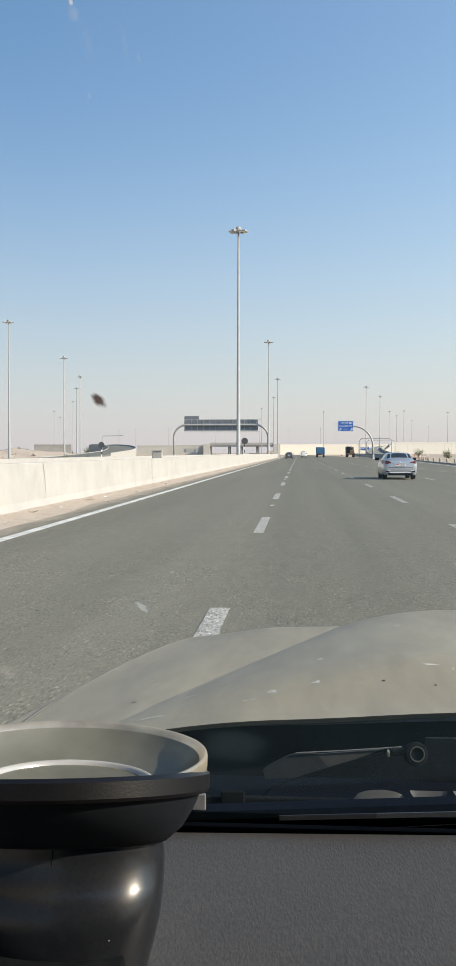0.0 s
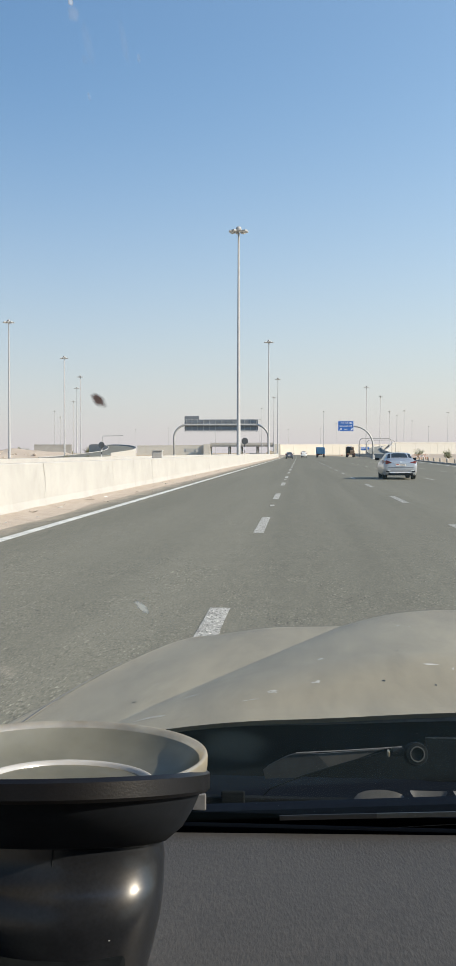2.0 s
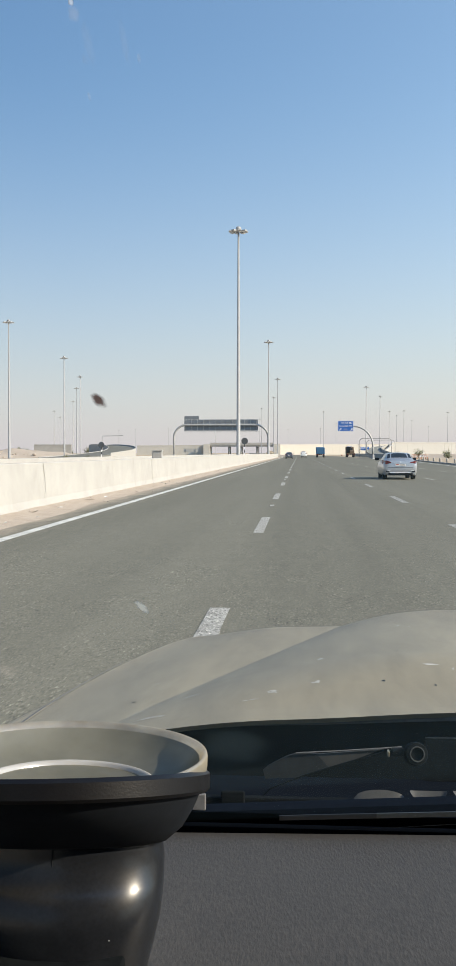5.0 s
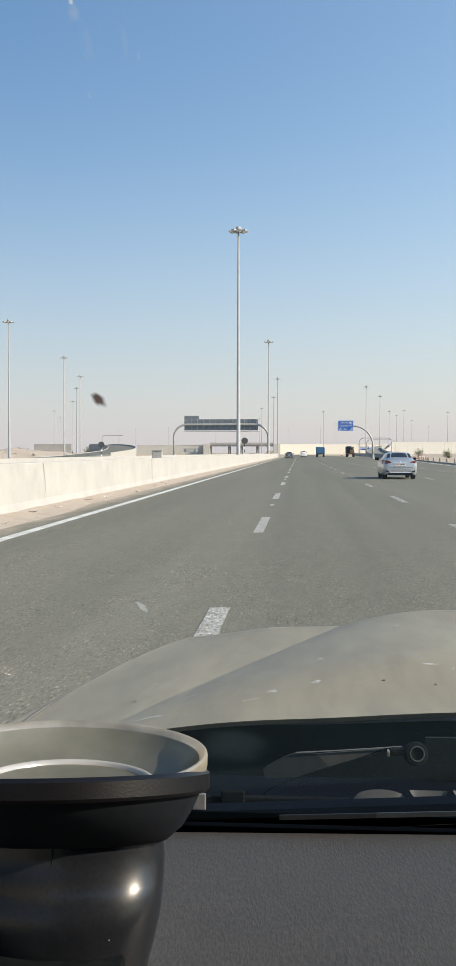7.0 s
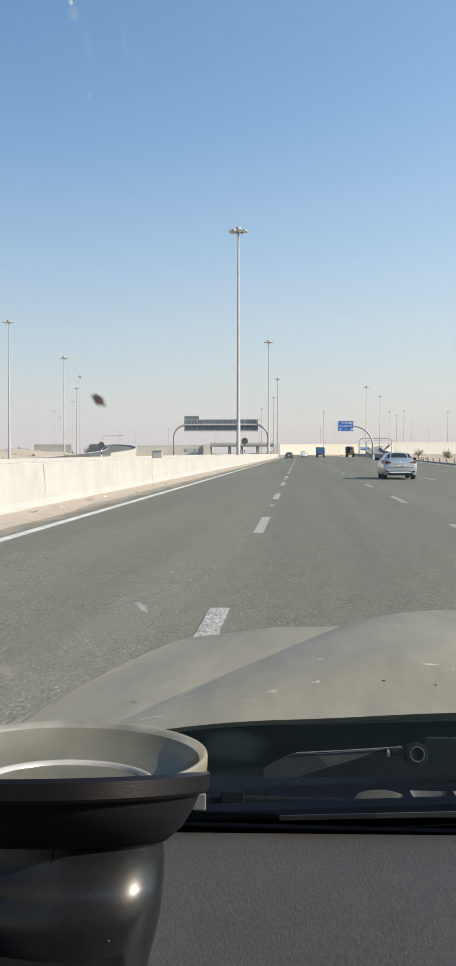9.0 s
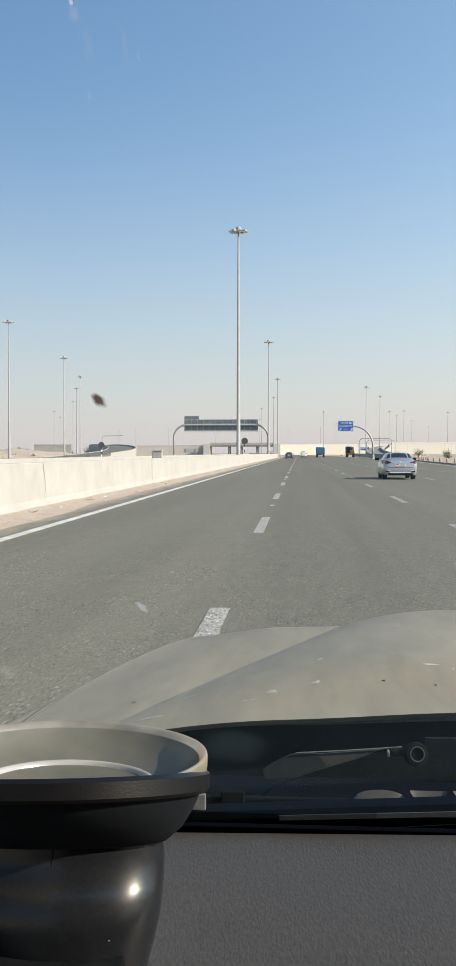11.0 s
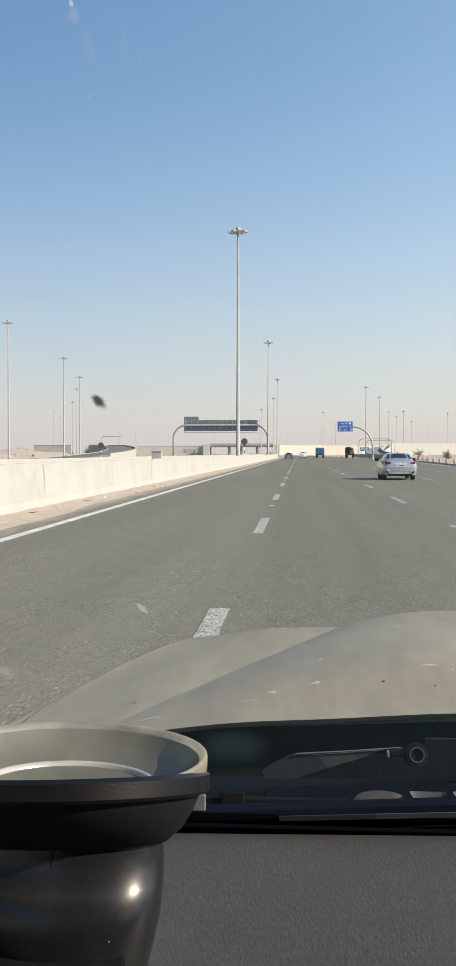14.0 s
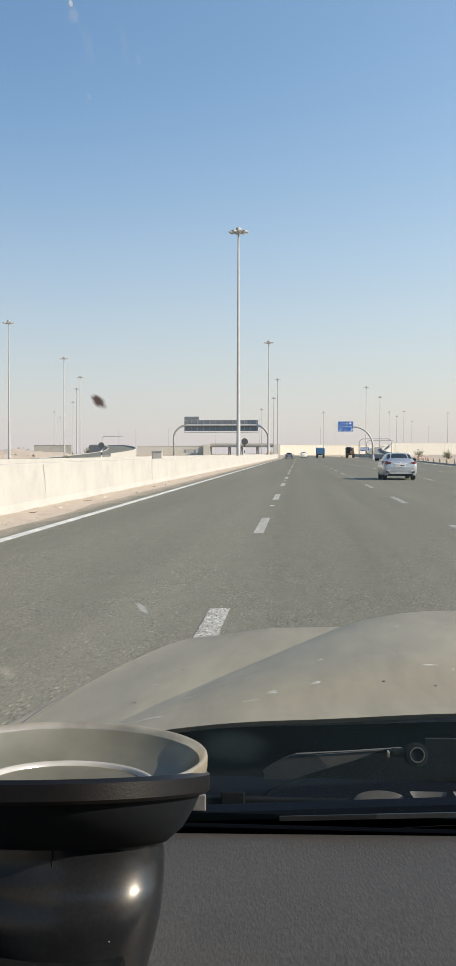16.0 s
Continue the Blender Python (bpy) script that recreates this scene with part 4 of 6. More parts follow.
def delineators():
    """Orange and white posts and the low kerb along the exit."""
    post = thing("delineator_post", pose(24, 190, 0), "orange plastic delineator post with white bands", "traffic post", "delineator posts")
    part("foot", lathe([(0.2, 0), (0.2, 0.06), (0.08, 0.08)], 12), M["rubber"], post)
    part("stem", lathe([(0.06, 0.08), (0.06, 1.0), (0.03, 1.03)], 12), M["orange"], post)
    for z in (0.55, 0.8):
        part("band", lathe([(0.064, z), (0.064, z + 0.12)], 12), M["white"], post)
    for k in range(1, 15):
        copy_thing(post, pose(23.8 + 0.35 * k, 190 + 5.2 * k - 30 * (k > 12), -0.05))
    bollard = thing("bollard", pose(right_edge(62) + 2.4, 62, -0.05), "short weathered pale concrete bollard beside the kerb", "bollard", "roadside bollards")
    part("shaft", lathe([(0.15, 0), (0.15, 0.55), (0.13, 0.66), (0.05, 0.7)], 10), M["grey_concrete"], bollard, smooth=True)
    part("foot", box(-0.2, 0.2, -0.2, 0.2, 0, 0.05, 0.01), M["grey_concrete"], bollard)
    for k in range(1, 19):
        copy_thing(bollard, pose(max(RIGHT_X + 3.1, right_edge(62 + 9 * k) + 2.0), 62 + 9 * k, -0.05, 0, 0, 23 * k))
    kerb = thing("kerb", pose(0, 0, 0), "low pale kerb along the outer road edge", "kerb", kind="structure")
    for k in range(62):
        y = 40 + k * 3
        x = max(RIGHT_X + 2.62, right_edge(y + 1.5) + 1.22)
        ob = part("kerb_stone", box(0, 0.2, -1.485, 1.485, -0.06, 0.16, 0.02, segments=1), M["concrete"], kerb)
        ob.matrix_world = pose(x, y + 1.5, 0, 0, 0, -2.5 if x > RIGHT_X + 2.63 else 0)


# ---------------- vehicles ----------------
def wheel(parent, x, y, r, w):
    b = lathe([(r * 0.62, -w / 2), (r * 0.96, -w / 2), (r, -w / 2 + 0.03), (r, w / 2 - 0.03), (r * 0.96, w / 2), (r * 0.62, w / 2)], 24, "x")
    b.transform(pose(x, y, r))
    wh = part("wheel", b, M["rubber"], parent, "black road tyre")
    b = lathe([(r * 0.6, -w / 2 + 0.015), (r * 0.6, w / 2 - 0.015)], 18, "x")
    b.transform(pose(x, y, r))
    part("rim", b, M["steel"], wh)


SALOON = ((0.0, 0.66, 0.34, 0.80, 0.90, 0.50), (0.03, 0.75, 0.26, 0.84, 0.965, 0.60), (0.12, 0.81, 0.22, 0.87, 0.995, 0.66), (0.30, 0.84, 0.20, 0.88, 1.01, 0.67), (0.52, 0.845, 0.20, 0.885, 1.02, 0.66),
          (0.62, 0.845, 0.20, 0.885, 1.07, 0.63), (1.08, 0.85, 0.20, 0.885, 1.29, 0.555), (1.25, 0.85, 0.20, 0.885, 1.325, 0.545), (1.7, 0.85, 0.20, 0.885, 1.34, 0.55), (2.3, 0.85, 0.20, 0.88, 1.33, 0.55), (2.65, 0.85, 0.20, 0.875, 1.285, 0.56),
          (3.2, 0.85, 0.20, 0.86, 0.96, 0.66), (3.75, 0.84, 0.20, 0.80, 0.88, 0.62), (4.1, 0.80, 0.20, 0.70, 0.76, 0.58), (4.25, 0.72, 0.24, 0.60, 0.64, 0.5), (4.3, 0.62, 0.34, 0.52, 0.55, 0.42))
ESTATE = ((0.0, 0.72, 0.36, 0.80, 0.98, 0.62), (0.05, 0.80, 0.28, 0.84, 1.05, 0.66), (0.16, 0.83, 0.24, 0.88, 1.16, 0.66), (0.42, 0.845, 0.22, 0.885, 1.30, 0.62), (0.6, 0.85, 0.22, 0.885, 1.33, 0.61), (1.7, 0.85, 0.22, 0.885, 1.345, 0.61), (2.5, 0.85, 0.22, 0.88, 1.32, 0.60),
          (3.1, 0.85, 0.22, 0.87, 1.0, 0.68), (3.75, 0.84, 0.22, 0.85, 0.95, 0.66), (4.15, 0.80, 0.22, 0.76, 0.84, 0.60), (4.3, 0.66, 0.34, 0.55, 0.6, 0.45))


def saloon(name, m, paint, label, high=1.0, estate=False):
    """A car seen mostly from behind; y runs forward from the rear bumper."""
    c = thing(name, m, label, "car", "moving traffic")
    table = ESTATE if estate else SALOON

    def row(y):
        for p, q in zip(table, table[1:]):
            if y <= q[0]:
                u = (y - p[0]) / (q[0] - p[0])
                return [a + (d - a) * u for a, d in zip(p, q)]
        return list(table[-1])

    def spot(y, u, out=0.0):
        """u runs from 0 (middle of the roof) over 3 (waist) to 7 (middle of the floor); negative on the other side."""
        _, w, low, belt, top, rw = row(y)
        pts = ((0, top + 0.012), (rw * 0.7, top + 0.002), (rw, top - 0.035), (w * 0.945, belt), (w, belt - 0.17), (w * 0.985, low + 0.14), (w * 0.9, low), (0, low))
        a = abs(u)
        i = min(int(a), 6)
        x, z = (pts[i][k] + (pts[i + 1][k] - pts[i][k]) * (a - i) for k in (0, 1))
        return Vector(((x + out) * (1 if u >= 0 else -1) if a > 2.05 else x * (1 if u >= 0 else -1), y, (z + (out if a < 2.05 else 0)) * high))

    def sheet(ys, us, out=0.0, closed=False):
        b = bmesh.new()
        rows = [[b.verts.new(spot(y, u, out)) for u in us] for y in ys]
        for p, q in zip(rows, rows[1:]):
            for i in range(len(us) - 1):
                b.faces.new((p[i], p[i + 1], q[i + 1], q[i]))
        if closed:
            b.faces.new(rows[0])
            b.faces.new(rows[-1])
            bmesh.ops.remove_doubles(b, verts=b.verts, dist=1e-4)
            bmesh.ops.recalc_face_normals(b, faces=b.faces)
        return b
    stops = sorted({p[0] for p in table} | {0.85 + 0.12 * k for k in range(20)})
    ring = [-7, -6, -5.5, -5, -4.5, -4, -3.5, -3, -2.5, -2, -1, 0, 1, 2, 2.5, 3, 3.5, 4, 4.5, 5, 5.5, 6, 7]
    smooth_by_angle(part("body", sheet(stops, ring, 0, True), paint, c), 38)
    y0, y1 = (0.12, 0.40) if estate else (0.64, 1.12)
    smooth_by_angle(part("rear_window", sheet([y0 + (y1 - y0) * k / 5 for k in range(6)], [-1.9, -1.4, -0.7, 0, 0.7, 1.4, 1.9], 0.006), M["rear_glass"], c, "dark glossy rear window"), 60)
    smooth_by_angle(part("windscreen", sheet([2.72, 2.85, 3.0, 3.1], [-1.9, -1, 0, 1, 1.9], 0.006), M["rear_glass"], c), 60)
    for s in (-1, 1):
        for a, d in ((0.95, 1.75), (1.82, 2.75)):
            smooth_by_angle(part("side_window", sheet([a + (d - a) * k / 4 for k in range(5)], [s * 2.12, s * 2.5, s * 2.9], 0.006), M["rear_glass"], c), 60)
        b = box(s * 0.47, s * 0.83, -0.012, 0.40, 0.74, 0.87, 0.02)
        for v in b.verts:
            k = step(0.45, 0.75, abs(v.co.x))
            v.co.z = (0.845 + (v.co.z - 0.805) * (0.3 + 0.85 * k) + 0.015 * k) * high
            v.co.y += 0.03 * k - 0.012
            v.co.x = min(abs(v.co.x), 0.72 + 0.42 * max(0.0, v.co.y)) * s
        part("tail_light", b, M["red_lamp"], c, "red tail light")
        part("mirror", box(min(s * 0.83, s * 1.05), max(s * 0.83, s * 1.05), 2.55, 2.67, 0.94 * high, 1.07 * high, 0.03), M["black"], c)
        part("fog_lamp", box(min(s * 0.56, s * 0.70), max(s * 0.56, s * 0.70), -0.030, 0.08, 0.365, 0.435, 0.012), M["black"], c, "dark fog lamp pocket")
        # small pale piece that paints in the reflection at the fog lamp
        part("reflector", box(min(s * 0.50, s * 0.64), max(s * 0.50, s * 0.64), -0.052, 0.05, 0.425, 0.455, 0.006), M["lens"], c)
        for y in (0.88, 3.42):
            wheel(c, s * 0.70, y, 0.31, 0.2)
    b = box(-0.74, 0.74, -0.045, 0.25, 0.34, 0.57, 0.05)
    for v in b.verts:
        v.co.y += 0.16 * step(0.5, 0.76, abs(v.co.x)) ** 2
    smooth_by_angle(part("bumper", b, paint, c), 50)
    part("valance", box(-0.6, 0.6, -0.02, 0.2, 0.2, 0.32, 0.03), M["black"], c)
    # the bumper's white highlight, put in as a pale strip
    part("bumper_highlight", box(-0.52, 0.52, -0.035, 0.1, 0.315, 0.352, 0.012), M["lens"], c, "pale strip painted in as the highlight below the bumper")
    part("trunk_seam", box(-0.62, 0.62, -0.006, 0.02, 0.583, 0.597), M["black"], c)
    p = part("number_plate", box(-0.25, 0.25, -0.02, 0.02, 0.655, 0.765, 0.005), M["plate"], c)
    part("plate_bar", box(-0.22, -0.08, -0.024, -0.021, 0.72, 0.75), M["plate_red"], p)
    part("plate_bar", box(-0.04, 0.2, -0.024, -0.021, 0.70, 0.73), M["black"], p)
    part("trunk_trim", box(-0.34, 0.34, -0.016, 0.03, 0.80 * high, 0.825 * high, 0.008), M["lens"], c, "chrome trim bar")
    part("badge", lathe([(0.001, 0.012), (0.04, 0.01), (0.045, 0.0)], 16, "y"), M["lens"], c).matrix_basis = pose(0, -0.005, 0.865 * high, 0, 0, 180)
    part("aerial", tube([(0, 1.4, 1.345 * high), (0, 1.3, 1.40 * high)], 0.015, 6), M["black"], c)
    return c


def lorry(name, m, paint, label, flat=False):
    c = thing(name, m, label, "truck", "moving traffic")
    part("chassis", box(-0.5, 0.5, -3.6, 3.6, 0.75, 1.0, 0.02), M["black"], c)
    part("cab", box(-1.22, 1.22, 2.0, 3.8, 0.9, 3.0, 0.12), paint, c)
    part("rear_window", box(-0.8, 0.8, 1.985, 2.02, 2.1, 2.7, 0.01), M["dark_glass"], c)
    if flat:
        part("bed", box(-1.25, 1.25, -3.9, 1.8, 1.0, 1.2, 0.02), paint, c)
        part("load", box(-1.1, 0.1, -1.5, 1.7, 1.2, 3.1, 0.1), M["black"], c, "dark machine load")
        part("load", box(-0.2, 1.1, -2.8, 1.2, 1.2, 2.0, 0.1), paint, c, "brown machine load")
    else:
        part("bed", box(-1.22, 1.22, -3.8, 1.85, 1.0, 2.75, 0.04), paint, c)
        part("tailgate", box(-1.1, 1.1, -3.86, -3.8, 1.1, 2.65, 0.02), M["truck_blue"], c)
        for k in range(4):
            x = -0.95 + k * 0.63
            part("rib", box(x - 0.05, x + 0.05, -3.92, -3.86, 1.1, 2.65), paint, c)
        part("side_tank", box(0.75, 1.2, -0.5, 0.9, 0.5, 1.0, 0.06), M["white"], c)
    for s in (-1, 1):
        part("tail_light", box(s * 0.75, s * 1.1, -3.95, -3.85, 0.78, 0.93, 0.02), M["red_lamp"], c, "red tail light")
        part("mudflap", box(s * 0.6, s * 1.15, -3.4, -3.36, 0.25, 0.95), M["rubber"], c)
        for y in (-2.9, -1.6, 2.8):
            wheel(c, s * 0.95, y, 0.5, 0.42)


def truck_front(c, paint, high=3.0):
    """Cab of a truck that faces the other way; its front lies at y = 0."""
    part("cab", box(-1.22, 1.22, 0.0, 2.1, 0.75, high, 0.14), paint, c)
    part("windscreen", box(-1.05, 1.05, -0.02, 0.05, 1.75, 2.55, 0.02), M["dark_glass"], c)
    part("grille", box(-0.85, 0.85, -0.025, 0.05, 0.95, 1.55, 0.02), M["black"], c)
    part("bumper", box(-1.24, 1.24, -0.12, 0.2, 0.4, 0.78, 0.06), M["grey_paint"], c)
    for s in (-1, 1):
        part("headlight", box(s * 0.8, s * 1.15, -0.13, -0.08, 0.52, 0.7, 0.02), M["lens"], c)
        part("mirror", box(s * 1.25, s * 1.45, 0.1, 0.25, 1.7, 2.45, 0.04), M["black"], c)
        part("side_window", box(s * 1.2, s * 1.232, 0.45, 1.3, 1.8, 2.5), M["dark_glass"], c)
        wheel(c, s * 1.0, 1.3, 0.5, 0.34)


def tanker_truck():
    c = thing("tanker_truck", pose(-17.2, -128, 0.006), "red truck towing a shiny white tank on the opposite carriageway", "truck", "opposite traffic")
    truck_front(c, M["truck_red"], 3.3)
    part("chassis", box(-0.5, 0.5, 1.0, 12.6, 0.8, 1.1, 0.03), M["black"], c)
    b = lathe([(0.2, 0), (0.95, 0.05), (1.16, 0.22), (1.2, 0.5), (1.2, 8.9), (1.16, 9.2), (0.95, 9.4), (0.2, 9.45)], 36, "y")
    b.transform(pose(0, 3.0, 2.3))
    tank = smooth_by_angle(part("tank", b, M["white"], c, "glossy white tank"), 40)
    for y in (4.6, 6.8, 9.0, 11.2):
        b = lathe([(1.205, -0.04), (1.235, -0.03), (1.235, 0.03), (1.205, 0.04)], 36, "y")
        b.transform(pose(0, y, 2.3))
        part("band", b, M["steel"], tank)
    part("walkway", box(-0.35, 0.35, 3.6, 12.0, 3.49, 3.55, 0.01), M["steel"], tank)
    for s in (-1, 1):
        part("stripe", box(s * 1.195, s * 1.215, 3.6, 12.0, 2.42, 2.52), M["grey_paint"], tank)
        part("mudguard", box(s * 0.75, s * 1.2, 8.6, 12.2, 1.12, 1.18, 0.02), M["white"], c)
        for y in (3.4, 9.2, 10.4, 11.6):
            wheel(c, s * 1.0, y, 0.5, 0.34)


def loaded_truck():
    c = thing("loaded_truck", pose(-17.0, -42, 0.006), "white and green truck with an orange bed full of dark scrap", "truck", "opposite traffic")
    truck_front(c, M["white"], 3.4)
    part("side_stripe", box(1.215, 1.228, 1.35, 2.05, 0.9, 2.2), M["green_paint"], c)
    part("chassis", box(-0.5, 0.5, 1.0, 12.4, 0.8, 1.1, 0.03), M["black"], c)
    bed = part("bed", box(-1.22, 1.22, 2.6, 12.5, 1.1, 1.3, 0.03), M["orange"], c, "orange steel bed")
    for s in (-1, 1):
        part("side_board", box(s * 1.17, s * 1.22, 2.6, 12.5, 1.3, 2.0, 0.01), M["orange"], bed)
        for k in range(8):
            y = 2.8 + k * 1.35
            part("stake", box(s * 1.15, s * 1.23, y - 0.05, y + 0.05, 1.3, 2.7), M["orange"], bed)
        for y in (3.4, 9.2, 10.4, 11.6):
            wheel(c, s * 1.0, y, 0.5, 0.34)
    rnd = random.Random(31)
    for k in range(16):
        y = 3.2 + k * 0.56
        a = (rnd.uniform(-1, 1), y, 1.4)
        d = (rnd.uniform(-1, 1), y + rnd.uniform(-0.9, 0.9), rnd.uniform(2.4, 3.2))
        part("scrap_beam", tube([a, d], 0.09, 6), M["black"], c)


def ramp_board():
    g = thing("direction_sign", pose(30.6, 470, -0.05), "small blue direction board on two posts beside the exit ramp", "road sign")
    board = part("panel", box(-2.0, 2.0, -0.06, 0.0, 2.55, 4.15, 0.02), M["sign_blue"], g)
    b = bmesh.new()
    for x0, x1, z in ((-1.7, 0.4, 3.65), (-1.7, 1.2, 3.15), (0.7, 1.6, 3.65)):
        box(x0, x1, -0.068, -0.062, z, z + 0.2, bm=b)
    part("script_bars", b, M["white"], board)
    for x in (-1.3, 1.3):
        part("post", box(x - 0.06, x + 0.06, 0.01, 0.13, 0.0, 3.8), M["steel"], g)


def exit_marker():
    """Blue sign on two posts and the cones where the last exit leaves."""
    x, y = 23.5, 470
    g = thing("gore_exit_sign", pose(x, y, -0.05), "blue exit sign with a white arrow on two grey posts", "road sign")
    panel = part("panel", box(-1.0, 1.0, -0.06, 0.0, 2.2, 4.4, 0.02), M["sign_blue"], g)
    b = box(-0.96, 0.96, -0.066, -0.061, 2.24, 2.28)
    box(-0.96, 0.96, -0.066, -0.061, 4.32, 4.36, bm=b)
    box(-0.96, -0.92, -0.066, -0.061, 2.24, 4.36, bm=b)
    box(0.92, 0.96, -0.066, -0.061, 2.24, 4.36, bm=b)
    part("border", b, M["white"], panel)
    b = box(-0.5, 0.5, -0.068, -0.062, 3.82, 3.92)
    box(-0.42, -0.25, -0.068, -0.062, 3.92, 4.05, bm=b)
    part("script_bars", b, M["white"], panel)
    words("EXIT", 0.5, pose(x, y - 0.07, 3.37, 90, 0, 0), M["white"], g)
    b = bmesh.new()
    for pts in (((-0.3, 2.5), (-0.16, 2.36), (0.22, 2.74), (0.08, 2.88)), ((-0.1, 3.0), (0.4, 3.0), (0.4, 2.5), (0.22, 2.76))):
        b.faces.new([b.verts.new((px, -0.068, pz)) for px, pz in pts])
    part("arrow", b, M["white"], panel)
    for dx in (-0.62, 0.62):
        part("post", box(dx - 0.05, dx + 0.05, 0.01, 0.11, 0.0, 4.2), M["steel"], g)
    first = thing("traffic_cone", pose(18.5, 430, -0.05), "orange and white traffic cone on sandy ground", "traffic cone", "traffic cones")
    part("base", box(-0.2, 0.2, -0.2, 0.2, 0, 0.04, 0.01), M["rubber"], first)
    part("cone", lathe([(0.16, 0.04), (0.03, 0.75), (0.02, 0.76)], 16), M["orange"], first, smooth=True)
    part("sleeve", lathe([(0.118, 0.30), (0.078, 0.52)], 16), M["white"], first, smooth=True)
    for k in range(1, 5):
        copy_thing(first, pose(18.5 + 0.5 * k, 430 + 14 * k, -0.05))


def traffic():
    tanker_truck()
    loaded_truck()
    saloon("white_estate_car", pose(-14.6, -66, 0.006, 0, 0, 180), M["white_car"], "white off-road car on the opposite carriageway", 1.3, True)
    saloon("silver_saloon", pose(4.97, 49.6, 0.006), M["silver"], "silver saloon car driving in the next lane", 0.985)
    saloon("dark_saloon", pose(-2.2, 226, 0.006), M["grey_paint"], "small dark saloon car far ahead", 1.08)
    saloon("white_estate_car", pose(1.35, 281.5, 0.006), M["white_car"], "white off-road car far ahead", 1.3, True)
    lorry("blue_tipper_truck", pose(5.0 + 1.2, 293, 0.006), M["truck_blue"], "blue tipper truck far ahead on the motorway")
    lorry("flatbed_truck", pose(15.2, 300, 0.04), M["truck_brown"], "dusty brown flatbed truck with machinery near the exit", True)


# ---------------- the car that carries the camera ----------------
CAR_X = 0.62


def hood_left(y):
    return -0.323 + 0.14 * max(0.0, y - 1.1) ** 2 + 0.15 * max(0.0, (y - 1.85) / 0.35) ** 2


def hood_z(x, y):
    u = (x - CAR_X) / 0.92
    z = 1.012 - 0.057 * (y - 1.05) / 0.95 + 0.02 * (1 - u * u)
    rim = 0.092 + (y - 2.0) * 0.32
    far = min(x - rim, (2 * CAR_X - rim) - x)
    t = 1 - min(1.0, max(0.0, far) / (0.20 + 0.12 * step(1.03, 1.25, y) - 0.13 * step(1.4, 1.9, y)))
    z += (0.0165 + 0.029 * step(1.02, 1.26, y) - 0.0155 * step(1.4, 1.9, y)) * (1 - t * t)
    z += 0.003 * step(0.0, 0.16, min(x, 2 * CAR_X - x)) * step(1.5, 1.05, y)
    z -= 0.014 * step(0.16, 0.0, min(x - hood_left(y), 2 * CAR_X - hood_left(y) - x))
    z -= 1.6 * max(0.0, y - 1.95) ** 2
    return z


# bare spots in the dust: place, half width, half length, bow; then small dark nicks
SCRAPES = ((-0.156, 1.052, 0.026, 0.006, 0.012), (-0.123, 1.159, 0.013, 0.004, 0.012), (-0.029, 1.100, 0.014, 0.008, 0.02), (0.029, 1.293, 0.01, 0.009, 0), (0.020, 1.144, 0.009, 0.006, 0), (0.161, 1.663, 0.007, 0.008, 0),
           (0.156, 1.191, 0.016, 0.003, 0), (0.180, 1.174, 0.004, 0.005, 0), (-0.190, 1.348, 0.012, 0.003, -0.01), (0.179, 1.630, 0.004, 0.006, 0), (-0.051, 1.087, 0.016, 0.003, 0.006))
NICKS = ((-0.170, 1.460, 0.0035, 0.006), (-0.201, 1.209, 0.004, 0.006), (-0.239, 1.360, 0.003, 0.004), (0.071, 1.274, 0.0022, 0.004), (0.126, 1.286, 0.0022, 0.005), (0.096, 1.136, 0.0035, 0.005), (0.152, 1.118, 0.002, 0.004))


